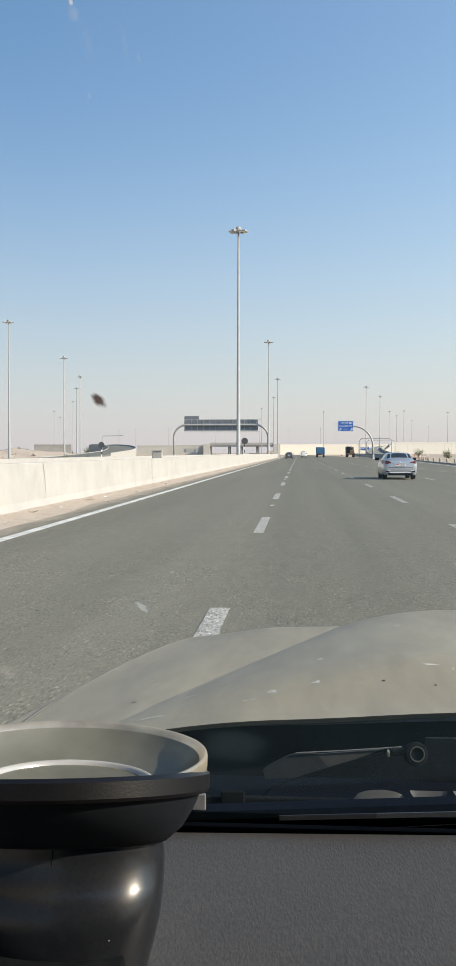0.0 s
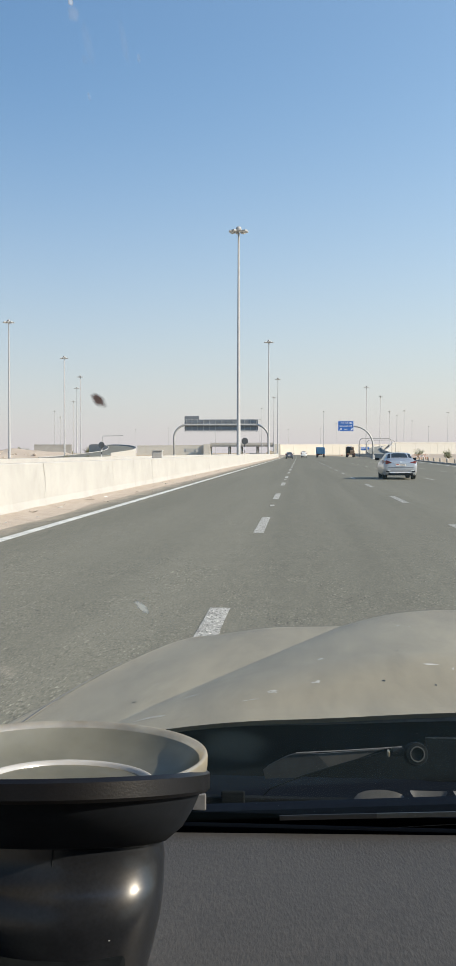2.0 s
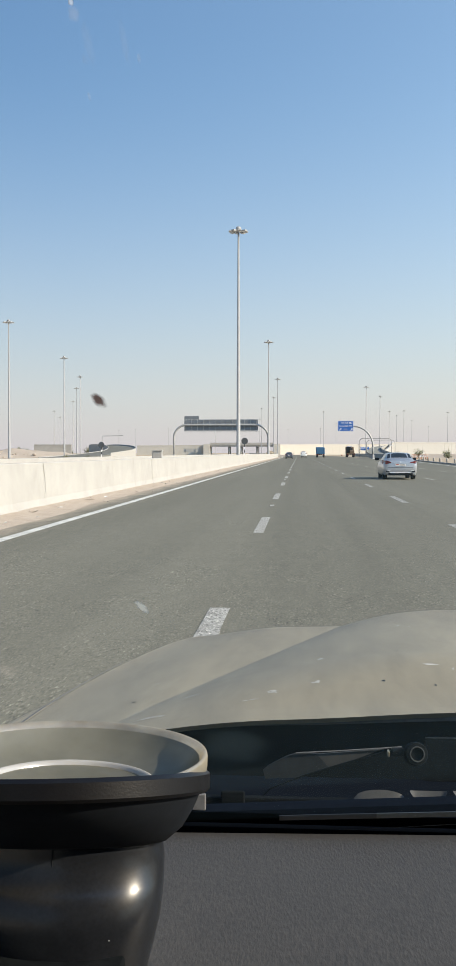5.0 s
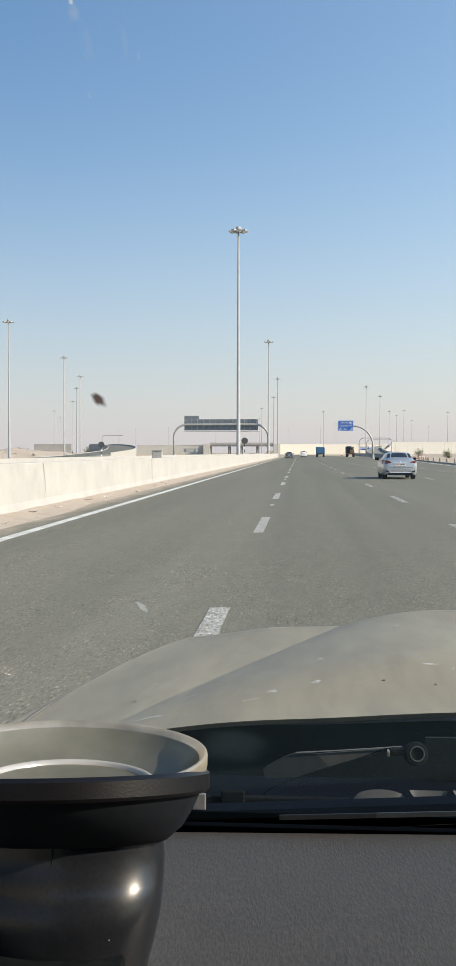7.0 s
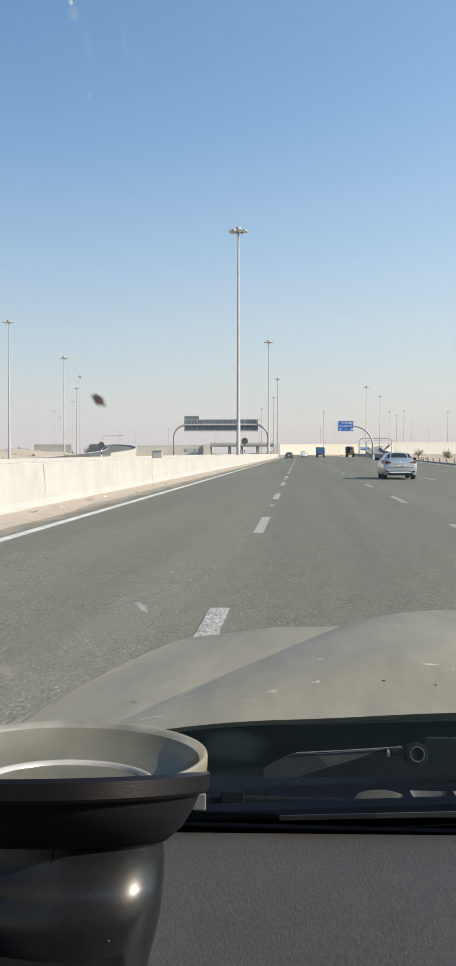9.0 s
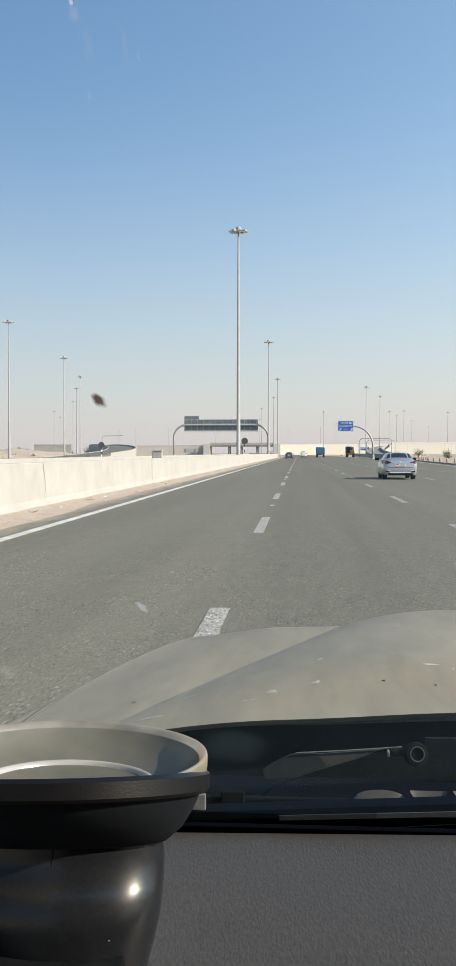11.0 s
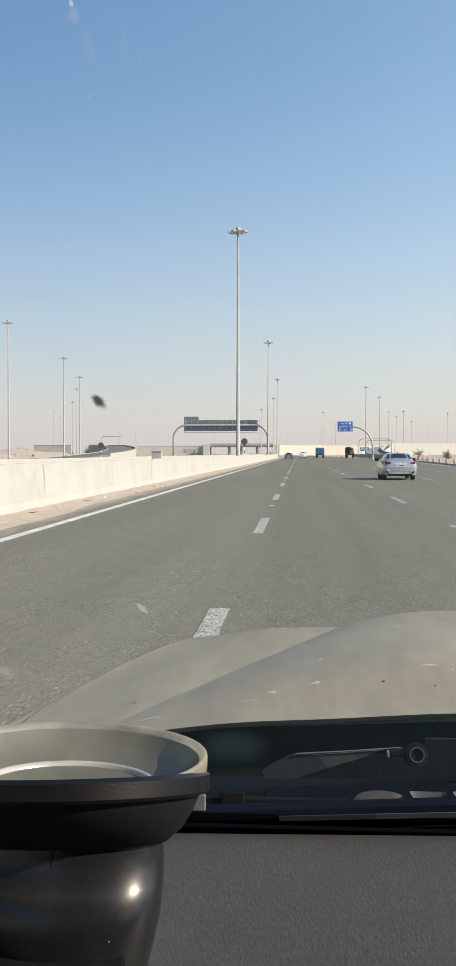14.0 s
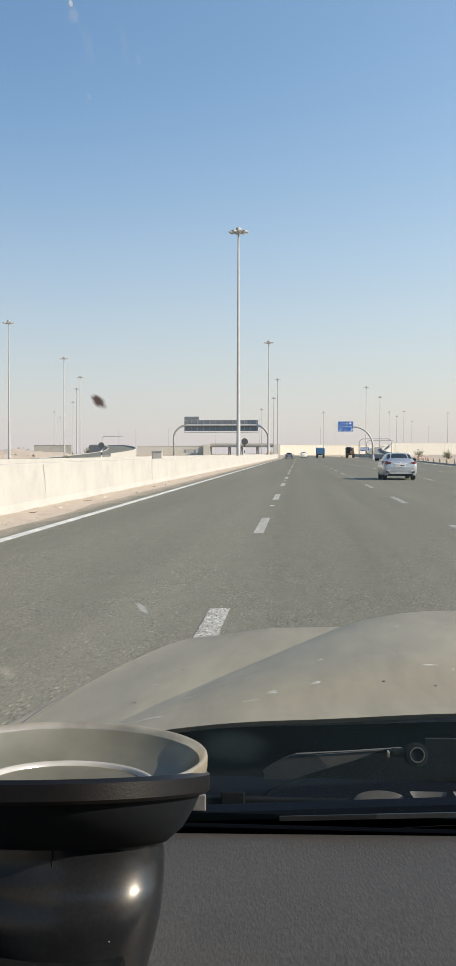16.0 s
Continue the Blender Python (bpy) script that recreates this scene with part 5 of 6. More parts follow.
def own_car():
    car = thing("own_car", pose(CAR_X, 0, 0), "dusty beige off-road car seen from the driver's seat", "car")
    inv = pose(-CAR_X, 0, 0)

    def add(name, b, mat, parent=None, label="", smooth=0):
        b.transform(inv)
        ob = part(name, b, mat, parent or car, label)
        return smooth_by_angle(ob, smooth) if smooth else ob
    # bonnet: a crowned sheet with a raised middle
    b = bmesh.new()
    n, k = 420, 150
    rows = []
    for j in range(k + 1):
        y = 1.03 + 1.2 * j / k
        x0 = hood_left(y)
        x1 = 2 * CAR_X - x0
        row = [b.verts.new((x0 + (x1 - x0) * i / n, y - 0.05 * (2 * i / n - 1) ** 2 * (1 if j == 0 else 0), hood_z(x0 + (x1 - x0) * i / n, y))) for i in range(n + 1)]
        rows.append([b.verts.new(row[0].co + Vector((0.004, 0, -0.03)))] + row + [b.verts.new(row[-1].co + Vector((-0.004, 0, -0.03)))])
    under = [b.verts.new(v.co + Vector((0, 0.006, -0.006))) for v in rows[0]]
    rows.insert(0, under)
    for p, q in zip(rows, rows[1:]):
        for i in range(len(p) - 1):
            b.faces.new((p[i], p[i + 1], q[i + 1], q[i]))
    add("bonnet", b, M["hood"], None, "dusty beige bonnet with a raised middle", 50)
    for s in (-1, 1):
        b = bmesh.new()
        rows = []
        for j in range(60):
            y = 0.98 + 1.25 * j / 59
            x0 = hood_left(y) - 0.0035
            zz = hood_z(hood_left(y), y) - 0.001 - 0.007 * step(1.15, 1.5, y)
            flat = 0.001 + 0.018 * (1 - step(1.12, 1.45, y))
            row = [(x0, y, zz - 0.002), (x0 - flat * 0.5, y, zz), (x0 - flat, y, zz - 0.001)]
            for i in range(1, 7):
                a = i / 6
                row.append((x0 - flat - 0.022 * a ** 0.6, y, zz - 0.001 - 0.085 * a ** 1.7))
            row.append((x0 - flat - 0.03, y, 0.5))
            rows.append([b.verts.new((x if s < 0 else 2 * CAR_X - x, yy, z)) for x, yy, z in [(x0 + 0.001, y, zz - 0.05)] + row])
        for p, q in zip(rows, rows[1:]):
            for i in range(len(p) - 1):
                b.faces.new((p[i], p[i + 1], q[i + 1], q[i]))
        add("front_wing", b, M["hood"], None, "", 50)
    # bare scrapes and dark nicks in the dust
    rnd = random.Random(21)
    for x, y, w, l, bow in SCRAPES:
        for k in range(2):
            b = bmesh.new()
            u0, u1 = rnd.uniform(-1, -0.2) + 0.25 * k, rnd.uniform(0.1, 0.8) + 0.2 * (k - 1)
            off = (k - 0.5) * l * 0.8
            rows = []
            for q in range(9):
                u = u0 + (u1 - u0) * q / 8
                half = l * (0.3 if bow else 0.55) * (1 - (2 * q / 8 - 1) ** 2) * rnd.uniform(0.5, 1.2) + 0.0003
                c = y + off + bow * (1 - u * u)
                rows.append([b.verts.new((x + w * u, c + d, hood_z(x + w * u, c + d) + 0.0003)) for d in (-half, half)])
            for p, q in zip(rows, rows[1:]):
                b.faces.new((p[0], p[1], q[1], q[0]))
            add("bare_scrape", b, M["chip"])
    for x, y, w, l in NICKS:
        b = bmesh.new()
        b.faces.new([b.verts.new((x + 0.7 * w * math.cos(a) * rnd.uniform(0.7, 1.1), y + 0.6 * l * math.sin(a) * rnd.uniform(0.5, 1.2), 0)) for a in [0.6283 * q for q in range(10)]])
        for v in b.verts:
            v.co.z = hood_z(v.co.x, v.co.y) + 0.0003
        add("dark_nick", b, M["wiper"])
    # dark strip laid over each joint to paint in the shaded gap beside the wing
    for s in (-1, 1):
        b = bmesh.new()
        rows = []
        for j in range(40):
            y = 1.0 + 0.62 * j / 39
            w = 0.0015 * (1 - 0.6 * j / 39)
            z = hood_z(hood_left(y), y) + 0.0016
            rows.append([b.verts.new((x if s < 0 else 2 * CAR_X - x, y, z)) for x in (hood_left(y) - 0.0025 - w, hood_left(y) - 0.0025 + w)])
        for p, q in zip(rows, rows[1:]):
            b.faces.new((p[0], p[1], q[1], q[0]))
        add("wing_gap", b, M["lip"], None, "dark strip painted in for the shaded gap between bonnet and wing")
    b = bmesh.new()
    rows = [[b.verts.new((x, 1.045, 0.92)), b.verts.new((x, 1.045, hood_z(x, 1.05) - 0.007))] for x in [CAR_X + 0.9 * (q / 40 - 1) for q in range(81)]]
    for p, q in zip(rows, rows[1:]):
        b.faces.new((p[0], p[1], q[1], q[0]))
    add("bonnet_seal", b, M["trim"])
    # dark tray below the windscreen
    b = bmesh.new()
    rows = []
    for y, z in ((0.79, 0.99), (0.82, 0.985), (0.84, 0.975), (0.92, 0.965), (1.0, 0.97), (1.03, 0.975), (1.035, 0.95)):
        rows.append([b.verts.new((CAR_X + 0.92 * (2 * i / 40 - 1), y, z)) for i in range(41)])
    for p, q in zip(rows, rows[1:]):
        for i in range(40):
            b.faces.new((p[i], p[i + 1], q[i + 1], q[i]))
    add("cowl_panel", b, M["border"], None, "dusty black cowl tray", 40)
    # wiper
    wiper = part("wiper_pivot", lathe([(0.0108, 0), (0.0108, 0.006), (0.0098, 0.0085), (0.0072, 0.0092), (0.0064, 0.0092), (0.0058, 0.006)], 28), M["trim"], car)
    smooth_by_angle(wiper, 30).matrix_basis = pose(0.107 - CAR_X, 0.925, 1.0330, 75, 0, 8)
    nut = part("pivot_ring", ring_tube(0.0064, 0.0006, 0.0095), M["rim_metal"], wiper, "thin worn metal ring")
    smooth_by_angle(nut, 40)
    outline = [(0.62, 1.0065), (0.62, 1.052)] + [(0.1176, 1.0459), (0.1174, 1.040)] + [(0.1215 - 0.0165 * math.sin(a), 1.0227 + 0.0173 * math.cos(a)) for a in [0.35 + 0.2 * q for q in range(15)]]
    b = bmesh.new()
    faces = [[b.verts.new((x, y, z)) for x, z in outline] for y in (0.932, 0.936)]
    for f in faces:
        b.faces.new(f)
    for i in range(len(outline)):
        j = (i + 1) % len(outline)
        b.faces.new((faces[0][i], faces[0][j], faces[1][j], faces[1][i]))
    bmesh.ops.recalc_face_normals(b, faces=b.faces)
    add("wiper_arm", b, M["trim"])
    add("arm_edge", tube([(0.1176, 0.9318, 1.0460), (0.3, 0.9318, 1.0482), (0.62, 0.9318, 1.0521)], 0.0004, 5), M["wiper"], None, "thin paler line along the arm's upper edge")
    b = tube([(0.0783, 0.925, 1.0339), (0.0433, 0.925, 1.0234), (0.0092, 0.925, 1.0123), (-0.0165, 0.925, 1.0018), (-0.0268, 0.925, 0.997), (-0.032, 0.925, 0.9911), (-0.0365, 0.925, 0.984)], 0.0006, 6)
    add("wiper_link", b, M["trim"])
    add("wiper_clip", box(0.085, 0.098, 0.92, 0.93, 1.0315, 1.0378, 0.002), M["trim"])
    add("clip_end", box(0.0818, 0.0842, 0.921, 0.929, 1.0305, 1.0358, 0.001), M["hood"])
    b = tube([(-0.03, 0.86, 1.006), (0.1, 0.86, 1.009), (0.35, 0.86, 1.012), (0.6, 0.86, 1.012)], 0.003, 6)
    add("wiper_blade", b, M["trim"])

    def plate(name, pts, mat, label=""):
        b = bmesh.new()
        front = [b.verts.new((x, 0.94, z)) for x, z in pts]
        back = [b.verts.new((x, 0.9415, z)) for x, z in pts]
        b.faces.new(front)
        b.faces.new(back)
        for i in range(len(pts)):
            j = (i + 1) % len(pts)
            b.faces.new((front[i], front[j], back[j], back[i]))
        add(name, b, mat, None, label)
    # lit right part of the hinge in the paler grey, the rest darker
    plate("hinge_plate", ((0.0168, 1.0264), (0.0795, 1.0324), (0.0526, 1.0219), (0.0296, 1.0138)), M["cowl_lit"], "grey hinge plate below the wiper, its sunlit part painted paler")
    plate("hinge_cover", ((-0.0331, 1.010), (-0.0278, 1.0148), (-0.011, 1.024), (-0.0011, 1.0271), (0.0166, 1.0270), (0.0294, 1.0138), (-0.0022, 1.0037), (-0.0313, 1.0018)), M["wiper"])
    add("hinge_edge", tube([(-0.0023, 0.938, 1.0277), (0.0438, 0.938, 1.031), (0.0811, 0.938, 1.0341), (0.0965, 0.938, 1.0356)], 0.0006, 5), M["lip"])
    for x0, x1, top, low in ((-0.105, -0.082, 1.0125, 1.0055), (0.0470, 0.0916, 1.0240, 1.0158), (0.0943, 0.1253, 1.0240, 1.0172), (0.1304, 0.165, 1.0245, 1.0178)):
        b = bmesh.new()
        up = x0 == 0.0470
        lower, upper = [], []
        for q in range(13):
            u = q / 12
            arch = (1 - (2 * u - 1) ** 2) ** 0.5
            x = x0 + (x1 - x0) * u
            lower.append(b.verts.new((x, 0.846, low if up else top - (top - low) * arch)))
            upper.append(b.verts.new((x, 0.85, low + (top - low) * (arch if up else 1.0) + 0.0002)))
        for q in range(12):
            b.faces.new((lower[q], lower[q + 1], upper[q + 1], upper[q]))
        add("vent_gap", b, M["cowl_lit"], None, "", 60)
    add("vent_bar", box(-0.3, 0.6, 0.848, 0.856, 1.0085, 1.0150, 0.001), M["trim"])
    add("washer_cover", box(-0.066, -0.0455, 0.845, 0.849, 1.006, 1.0215, 0.0015), M["trim"])
    b = bmesh.new()
    rows = [[b.verts.new((x, 1.024, hood_z(x, 1.035) - 0.0040)), b.verts.new((x, 1.026, hood_z(x, 1.035) - 0.0105))] for x in [CAR_X + 0.9 * (q / 40 - 1) for q in range(81)]]
    for p, q in zip(rows, rows[1:]):
        b.faces.new((p[0], p[1], q[1], q[0]))
    add("rear_lip", b, M["lip"])
    add("washer_tab", box(-0.0862, -0.0748, 0.802, 0.806, 1.0195, 1.0330, 0.001), M["lip"], None, "pale plastic tab beside the cowl")
    # windscreen, its black border and the dashboard
    low, high = Vector((0, 0.80, 1.015)), Vector((0, -0.12, 1.4695))
    b = bmesh.new()
    out = []
    for p in (low, high):
        out.append([b.verts.new((CAR_X + (0.88 if p is low else 0.72) * (2 * i / 16 - 1), p.y - 0.05 * (2 * i / 16 - 1) ** 4, p.z)) for i in range(17)])
    for i in range(16):
        b.faces.new((out[0][i], out[0][i + 1], out[1][i + 1], out[1][i]))
    pane = add("windscreen", b, M["windscreen"], None, "clear slightly dusty windscreen")
    pane.visible_shadow = False
    b = bmesh.new()
    rows = []
    for q in (0.0, 0.072):
        p = low.lerp(high, q) + Vector((0, 0, -0.004))
        rows.append([b.verts.new((CAR_X + 0.87 * (2 * i / 32 - 1), p.y, p.z)) for i in range(33)])
    for i in range(32):
        b.faces.new((rows[0][i], rows[0][i + 1], rows[1][i + 1], rows[1][i]))
    add("glass_border", b, M["border"], None, "black painted border of the glass")
    # added strip outside the glass that stands in for its black border
    b = bmesh.new()
    rows = []
    for i in range(41):
        x = CAR_X + 0.87 * (2 * i / 40 - 1)
        top = 1.0262 + 0.057 * max(-0.3, min(0.3, x if x < CAR_X else 2 * CAR_X - x))
        rows.append([b.verts.new((x, y, z)) for y, z in ((0.802, 0.9), (0.802, top - 0.003), (0.806, top), (0.812, top), (0.816, top - 0.004), (0.816, 0.9))])
    for p, q in zip(rows, rows[1:]):
        for i in range(5):
            b.faces.new((p[i], p[i + 1], q[i + 1], q[i]))
    add("border_strip", b, M["border"], None, "black strip added in place of the glass's upper border", 40)
    b = prism([(0.735, 0.99), (0.733, 1.033), (0.722, 1.0405), (0.70, 1.0425), (0.5, 1.0445), (0.30, 1.0445), (0.2, 1.033), (0.15, 0.98), (0.15, 0.6), (0.735, 0.6)], CAR_X - 0.88, CAR_X + 0.88)
    for v in b.verts:
        v.co.z += 0.04 * (v.co.x - 0.02) * step(0.9, 1.03, v.co.z) * (1 if v.co.x < CAR_X else 0.3)
    add("dashboard", b, M["dash"], None, "dark grey grained dashboard top", 40)
    for x0, x1, mat in ((-0.0136, 0.0570, "vent"), (0.0570, 0.5, "wiper")):
        b = box(x0, x1, 0.7285, 0.730, 1.0405, 1.0440)
        for v in b.verts:
            v.co.z += 0.0480 * (v.co.x + 0.0136)
        add("demist_vent", b, M[mat])
    add("dash_edge", tube([(0.030, 0.737, 1.0314), (0.0707, 0.737, 1.0344), (0.1155, 0.737, 1.0379), (0.2, 0.737, 1.0440)], [0.0001, 0.00025, 0.0003, 0.0003], 5), M["wiper"], None, "thin grey edge of the dashboard")
    # plain shell that closes the cabin
    for s in (-1, 1):
        x = CAR_X + s * 0.93
        add("door", box(x - 0.04, x + 0.04, -2.3, 0.98, 0.45, 1.0, 0.03), M["hood"])
        add("roof_rail", tube([(CAR_X + s * 0.9, 0.75, 1.0), (CAR_X + s * 0.76, -0.12, 1.48), (CAR_X + s * 0.78, -1.3, 1.6), (CAR_X + s * 0.8, -2.48, 1.58), (CAR_X + s * 0.88, -2.52, 1.0)], 0.045, 8), M["hood"])
        for y in (1.55, -1.6):
            wheel(car, s * 0.84, y, 0.38, 0.26)
    for s in (-1, 1):
        x = CAR_X + s * 0.885
        add("rear_side_panel", box(x - 0.03, x + 0.03, -2.5, -1.12, 0.98, 1.58, 0.02), M["hood"])
    for s in (-1, 1):
        b = bmesh.new()
        b.faces.new([b.verts.new((CAR_X + s * x, y, z)) for x, y, z in ((0.90, 0.72, 1.0), (0.77, -0.10, 1.46), (0.80, -1.10, 1.56), (0.90, -1.10, 1.0))])
        pane = add("side_window", b, M["side_glass"], None, "tinted side window")
        pane.visible_shadow = False
    add("roof", box(CAR_X - 0.79, CAR_X + 0.79, -2.52, -0.14, 1.57, 1.64, 0.03), M["hood"])
    add("cabin_back", box(CAR_X - 0.88, CAR_X + 0.88, -1.15, -1.1, 0.45, 1.57), M["black"])
    add("headlining", box(CAR_X - 0.76, CAR_X + 0.76, -1.1, -0.16, 1.555, 1.57), M["trim"])
    add("tailgate", box(CAR_X - 0.9, CAR_X + 0.9, -2.6, -2.5, 0.45, 1.62, 0.04), M["hood"])
    add("cabin_floor", box(CAR_X - 0.88, CAR_X + 0.88, -2.5, 0.9, 0.4, 0.46), M["black"])
    add("front_panel", box(CAR_X - 0.72, CAR_X + 0.72, 2.02, 2.16, 0.5, 0.9, 0.04), M["trim"])
    add("front_bumper", box(CAR_X - 0.85, CAR_X + 0.85, 2.1, 2.35, 0.35, 0.72, 0.08), M["hood"])


SPECKS = ((-0.0808, 1.1647, 0.00022), (-0.078, 1.1652, 0.0003), (-0.0632, 1.1659, 0.0002), (-0.0556, 1.1661, 0.00024), (-0.0719, 1.1613, 0.00028))


def phone_mount():
    base = thing("phone_mount", pose(-0.0737, 0.315, 1.2077), "black phone holder with a milky suction cup on the dashboard", "phone holder")

    def add(name, b, mat, label="", m=None, smooth=35):
        b.transform(m or Matrix())
        return smooth_by_angle(part(name, b, mat, base, label), smooth)
    R = 0.0455
    lean, level, up = pose(0, 0, 0, -15, -2.0, 0), pose(0, 0, 0.003, -4, 1.5, 0), pose(0, 0, 0, -4, 0, 0)
    cup = lathe([(0.0005, -0.0090), (0.0120, -0.0088), (0.0200, -0.0082), (0.0255, -0.0075), (0.0275, -0.0069), (0.0300, -0.0062), (0.0335, -0.0047), (0.0365, -0.0034), (0.0388, -0.0014), (0.0402, 0.0000), (0.0414, 0.0014), (0.0421, 0.0023), (0.0425, -0.0030), (0.0300, -0.0130), (0.0005, -0.0150)], 72)
    ridge = lathe([(0.0262, -0.0074), (0.0266, -0.0064), (0.0274, -0.0057), (0.0282, -0.0059), (0.0288, -0.0068)], 72, caps=False)
    rim = lathe([(0.0414, 0.0006), (0.0420, 0.0020), (0.0428, 0.0034), (0.0436, 0.0043), (0.0442, 0.0044), (0.0445, 0.0041), (0.0447, 0.0034), (0.0447, 0.0000), (0.0442, -0.0030)], 72, caps=False)
    for b in (cup, rim, ridge):
        for v in b.verts:
            if v.co.y < 0:
                v.co.y *= 0.84
                v.co.z += 0.075 * v.co.y
    add("suction_cup", cup, M["gel"], "milky clear suction cup", level, 60)
    add("cup_ridge", ridge, M["ridge"], "raised ring in the cup, painted pale as its highlight", level, 80)
    add("cup_rim", rim, M["rim"], "pale translucent rim", level, 80)
    add("locking_ring", lathe([(0.030, -0.010), (R - 0.0015, 0.0), (R, -0.0012), (R, -0.0058), (R - 0.001, -0.0068), (0.03, -0.007)], 72), M["satin_black"], "", lean)
    shell = lathe([(R - 0.003, -0.0066), (R - 0.0052, -0.0115), (R - 0.0088, -0.0172), (0.0317, -0.0212), (0.0285, -0.0218)], 72)
    for v in shell.verts:
        if v.co.y < 0:
            v.co.y *= 1 - 0.40 * step(-0.009, -0.0205, v.co.z)
    add("housing", shell, M["black"], "", lean)
    neck = lathe([(0.0290, -0.009), (0.0302, -0.012), (0.0306, -0.021), (0.0312, -0.026), (0.0315, -0.031), (0.0315, -0.036), (0.0308, -0.042), (0.0290, -0.050), (0.0272, -0.057), (0.0262, -0.066), (0.026, -0.09)], 72)
    for v in neck.verts:
        r = math.hypot(v.co.x, v.co.y)
        c, d = abs(v.co.x) / r, abs(v.co.y) / r
        r /= (c ** 2.15 + d ** 2.15) ** (1 / 2.15)
        v.co.x, v.co.y = math.copysign(r * c, v.co.x), math.copysign(r * d, v.co.y) * 0.65
        v.co.y -= 0.007 * step(-0.024, -0.039, v.co.z)
    add("neck", neck, M["gloss_black"], "glossy black ball neck", up)
    add("seam", tube([(0.0, -0.0200 - 0.007 * step(-0.024, -0.039, z), z) for z in [-0.012 - 0.002 * q for q in range(11)]], 0.0003, 6), M["black"], "", up)
    add("clamp_band", lathe([(0.0262, -0.066), (0.0276, -0.067), (0.0276, -0.076), (0.0262, -0.077)], 48), M["satin_black"], "", pose(0, -0.007, 0, -4, 0, 0))
    add("bracket", box(-0.06, 0.0222, -0.034, -0.02, -0.062, -0.0470, 0.0015), M["trim"], "black bracket below the neck")
    # thin pale line that follows the neck's right outline
    bead = tube([(-0.0436, 0.312, 1.1777), (-0.0437, 0.312, 1.1732), (-0.0441, 0.312, 1.1682), (-0.0448, 0.312, 1.1622), (-0.0460, 0.312, 1.1562), (-0.0472, 0.312, 1.1512), (-0.0486, 0.312, 1.1458)], [0.0001, 0.0003, 0.0004, 0.0004, 0.0004, 0.0004, 0.0003], 6)
    add("neck_edge_line", bead, M["wiper"], "thin pale line down the neck's right edge", base.matrix_world.inverted())
    for x, z, r in SPECKS:
        b = bmesh.new()
        bmesh.ops.create_icosphere(b, subdivisions=1, radius=r)
        b.transform(pose(x, 0.2885, z) @ Matrix.Diagonal((1.6, 0.3, 1.0, 1.0)))
        add("dust_speck", b, M["chip"], "", base.matrix_world.inverted())
    add("foot", lathe([(0.022, -0.085), (0.022, -0.155), (0.035, -0.163), (0.036, -0.1735)], 40), M["black"], "", pose(0, 0, 0, 0, 0, 0))


def on_glass(y):
    """Height of the windscreen's inner face."""
    return 1.015 + (0.80 - y) * (1.4695 - 1.015) / (0.80 + 0.12) - 0.0012


def blot(name, tone, solid, noise_scale):
    """A dried film on the glass that thins out towards its rim."""
    m = bpy.data.materials.new(name)
    m.use_nodes = True
    n, l = m.node_tree.nodes, m.node_tree.links
    n.remove(n["Principled BSDF"])
    tc, sep, nz = n.new("ShaderNodeTexCoord"), n.new("ShaderNodeTexGradient"), n.new("ShaderNodeTexNoise")
    sep.gradient_type = "SPHERICAL"
    l.new(tc.outputs["Object"], sep.inputs["Vector"])
    nz.inputs["Scale"].default_value = noise_scale
    l.new(tc.outputs["Object"], nz.inputs["Vector"])
    add1, ramp = n.new("ShaderNodeMath"), n.new("ShaderNodeMapRange")
    add1.operation = "MULTIPLY_ADD"
    add1.inputs[1].default_value, add1.inputs[2].default_value = 0.9, -0.42
    l.new(nz.outputs["Fac"], add1.inputs[0])
    both = n.new("ShaderNodeMath")
    both.operation = "ADD"
    l.new(sep.outputs["Fac"], both.inputs[0])
    l.new(add1.outputs[0], both.inputs[1])
    ramp.inputs["From Min"].default_value, ramp.inputs["From Max"].default_value = 0.12, 0.75
    ramp.inputs["To Max"].default_value = solid
    ramp.interpolation_type = "SMOOTHSTEP"
    l.new(both.outputs[0], ramp.inputs["Value"])
    edge = n.new("ShaderNodeMath")
    edge.operation = "MULTIPLY"
    fade = n.new("ShaderNodeMapRange")
    fade.inputs["From Max"].default_value = 0.25
    l.new(sep.outputs["Fac"], fade.inputs["Value"])
    l.new(ramp.outputs[0], edge.inputs[0])
    l.new(fade.outputs[0], edge.inputs[1])
    tr, df, mx = n.new("ShaderNodeBsdfTransparent"), n.new("ShaderNodeBsdfTranslucent"), n.new("ShaderNodeMixShader")
    dd, ds = n.new("ShaderNodeBsdfDiffuse"), n.new("ShaderNodeMixShader")
    df.inputs["Color"].default_value = dd.inputs["Color"].default_value = (*tone, 1)
    l.new(dd.outputs[0], ds.inputs[1])
    l.new(df.outputs[0], ds.inputs[2])
    l.new(edge.outputs[0], mx.inputs[0])
    l.new(tr.outputs[0], mx.inputs[1])
    l.new(ds.outputs[0], mx.inputs[2])
    l.new(mx.outputs[0], n["Material Output"].inputs["Surface"])
    return m


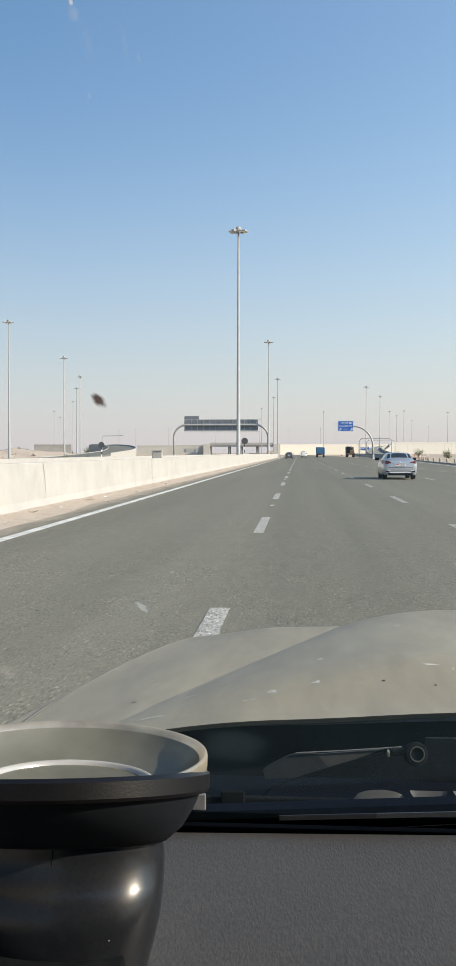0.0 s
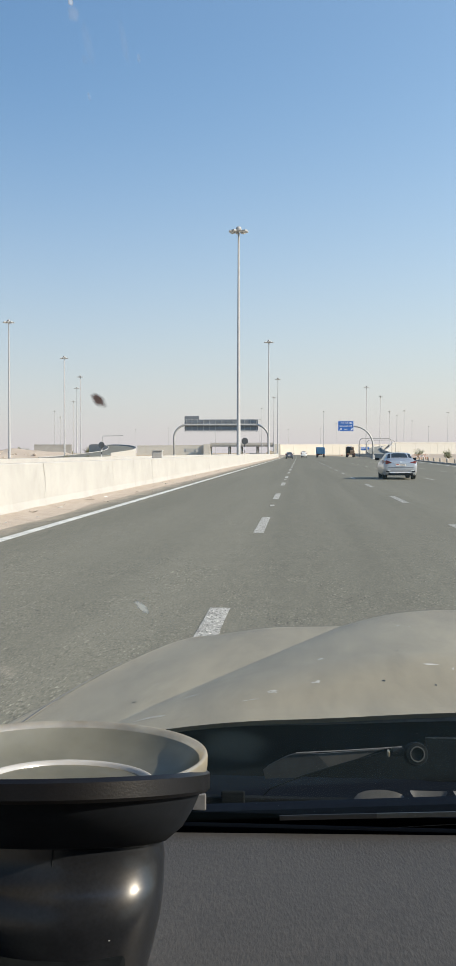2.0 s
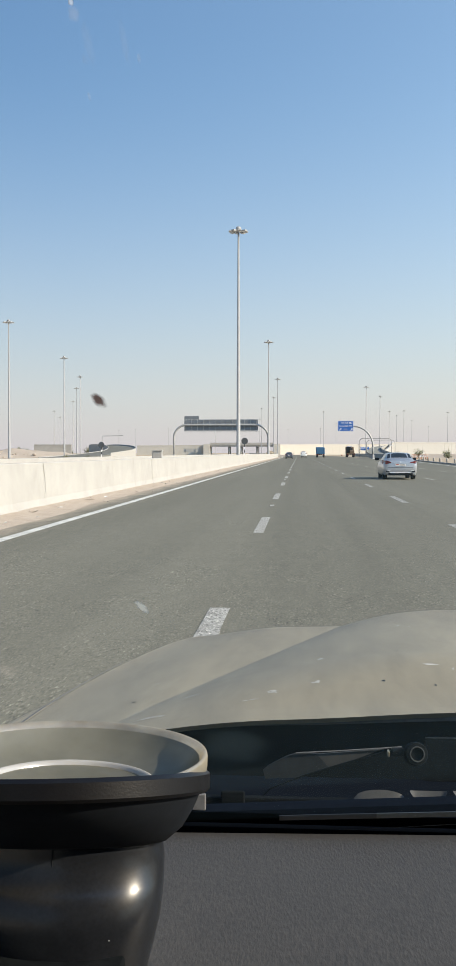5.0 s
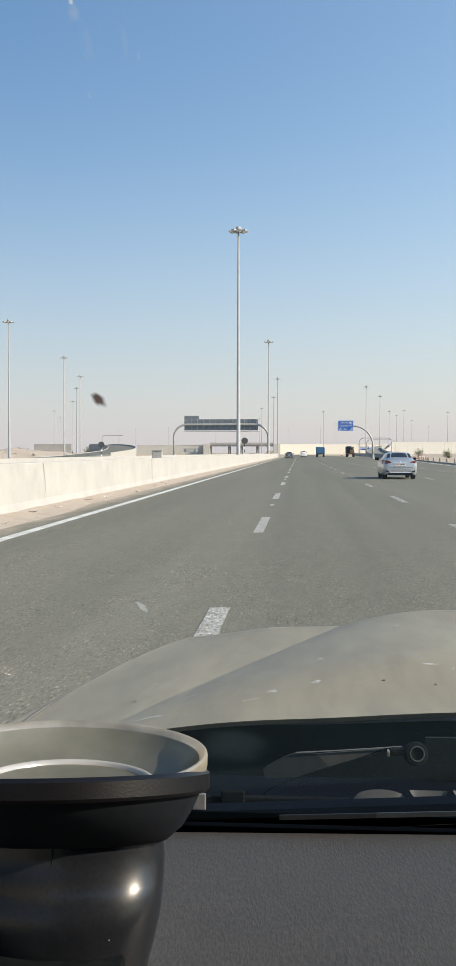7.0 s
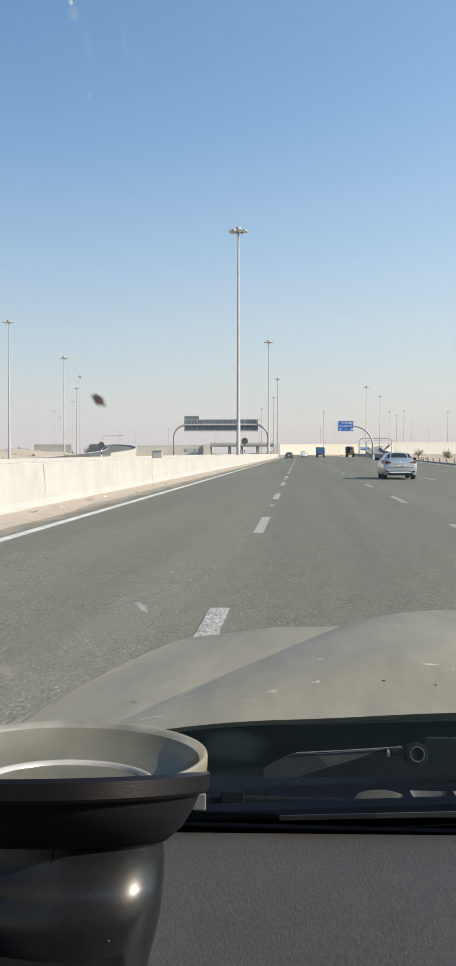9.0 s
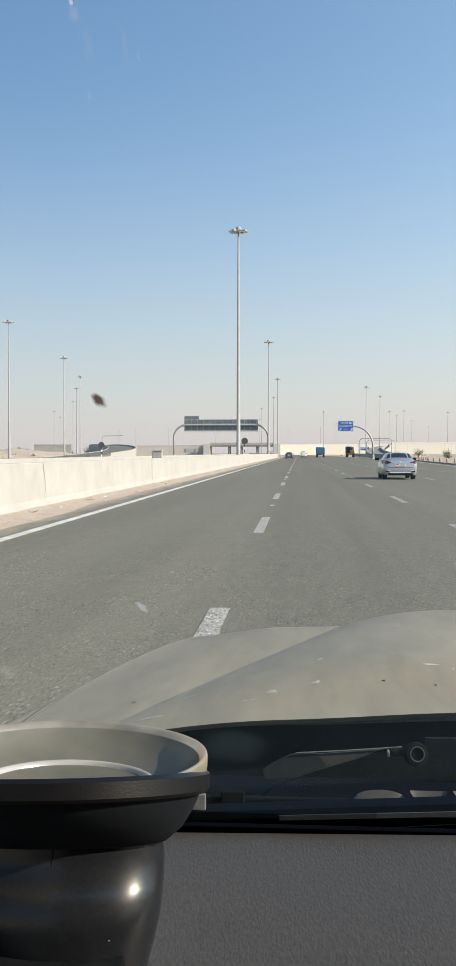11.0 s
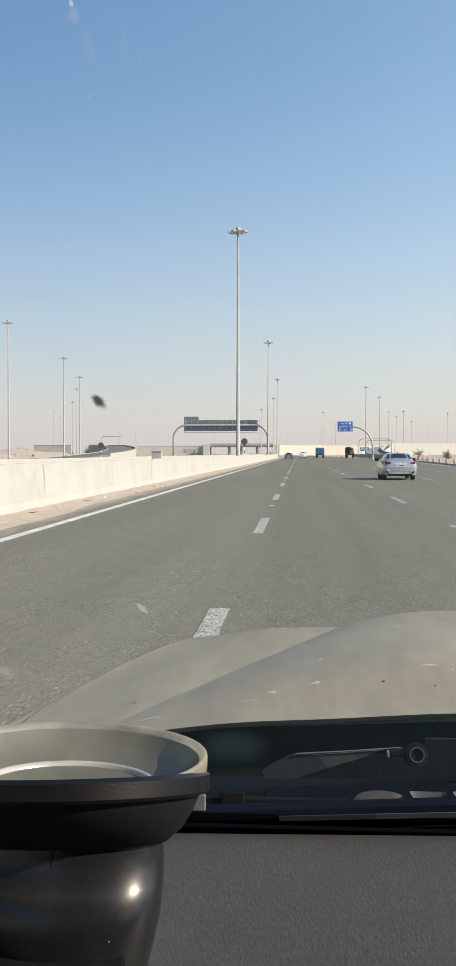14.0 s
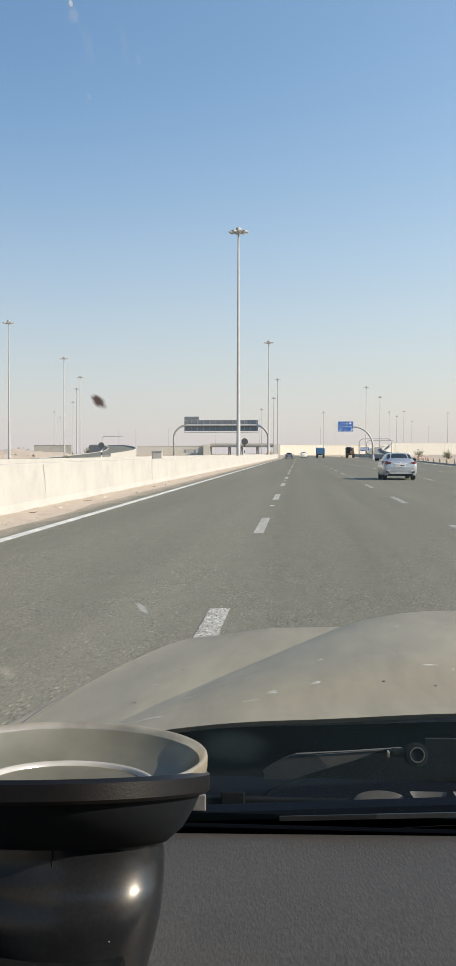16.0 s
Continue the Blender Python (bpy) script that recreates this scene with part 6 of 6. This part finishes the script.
def glass_mark(name, label, category, x, y, wide, long, turn, mat):
    b = bmesh.new()
    for q in range(6):
        b.faces.new([b.verts.new((math.cos(a), math.sin(a), 0)) for a in (q * math.pi / 3, (q + 0.5) * math.pi / 3, (q + 1) * math.pi / 3)] + [b.verts.new((0, 0, 0))])
    bmesh.ops.remove_doubles(b, verts=b.verts, dist=1e-5)
    ob = part(name, b, mat)
    tagged(ob, label, category)
    ob.matrix_world = pose(x, y, on_glass(y), -26.3, 0, 0) @ pose(0, 0, 0, 0, 0, turn) @ Matrix.Diagonal((wide, long, 1, 1))
    ob.visible_shadow = False


def glass_dust():
    """Grains of dust on the lower windscreen, thicker towards the driver's side."""
    rnd = random.Random(12)
    b = bmesh.new()
    for k in range(80):
        x, y = -0.06 + 0.19 * rnd.random() ** 1.5, rnd.uniform(0.465, 0.69)
        r = rnd.choice((0.0001, 0.00014, 0.00018, 0.00026))
        c = Vector((x, y, on_glass(y) - 0.0004))
        b.faces.new([b.verts.new(c + Vector((r * math.cos(a), 1.3 * r * math.sin(a), -0.49 * 1.3 * r * math.sin(a)))) for a in [1.0472 * q for q in range(6)]])
    ob = part("glass_dust", b, M["lip"])
    tagged(ob, "fine pale dust grains on the lower windscreen", "dust", kind="stuff")


def windscreen_marks():
    bug, film = blot("dried_insect", (0.15, 0.08, 0.06), 0.97, 0.9), blot("dried_smear", (0.8, 0.8, 0.74), 0.6, 2.6)
    faint = blot("faint_smudge", (0.78, 0.84, 0.92), 0.09, 0.6)
    glass_mark("insect_splat", "dried brown insect splat on the windscreen", "insect splat", -0.0364, 0.1812, 0.00165, 0.0036, -10, bug)
    glass_mark("dried_smear", "small whitish dried smear on the windscreen", "smear", -0.0462, 0.2927, 0.0019, 0.0095, -8, film)
    glass_mark("glass_smudge", "faint round hazy smudge low on the windscreen", "smear", -0.032, 0.500, 0.024, 0.062, 0, blot("hazy_smudge", (0.6, 0.8, 0.78), 0.032, 1.2))
    glint, fleck = blot("bright_glass_chip", (0.88, 0.93, 1.0), 0.9, 0.6), blot("pale_fleck", (0.82, 0.88, 0.95), 0.2, 0.6)
    glass_mark("glass_chip", "tiny bright chip in the windscreen", "glass chip", -0.0239, 0.1050, 0.0004, 0.0007, 0, glint)
    for x, y, wide, long in ((-0.0231, 0.1102, 0.0008, 0.0042), (-0.0191, 0.1102, 0.0006, 0.0042), (-0.0239, 0.1118, 0.0005, 0.0010)):
        glass_mark("glass_smudge", "faint pale streak on the windscreen", "smear", x, y, wide, long, 0, faint)
    glass_mark("glass_smudge", "pale hazy patch below the chip in the glass", "smear", -0.0239, 0.1064, 0.0009, 0.0014, 0, blot("hazy_patch", (0.8, 0.84, 0.92), 0.26, 0.6))
    for x, y in ((-0.0244, 0.1166), (-0.0178, 0.1118)):
        glass_mark("glass_smudge", "small pale fleck on the windscreen", "smear", x, y, 0.0003, 0.0009, 0, fleck)


setting()
dune_strip()
litter()
lane_marks()
reflector_studs()
masts()
big_gantry()
exit_sign()
small_gantries()
round_sign(-29.8, 150, 2.5, 0.46, "back of a round road sign on a striped post")
round_sign(-8.1, 150, 3.05, 0.5, "dark back of a round sign on a striped median post")
cabinet()
board()
lane_arrows()
flyover_ramp()
overbridge()
far_walls()
sand_banks()
rubble()
plants()
delineators()
exit_marker()
ramp_board()
traffic()
own_car()
phone_mount()
windscreen_marks()
glass_dust()
barriers()
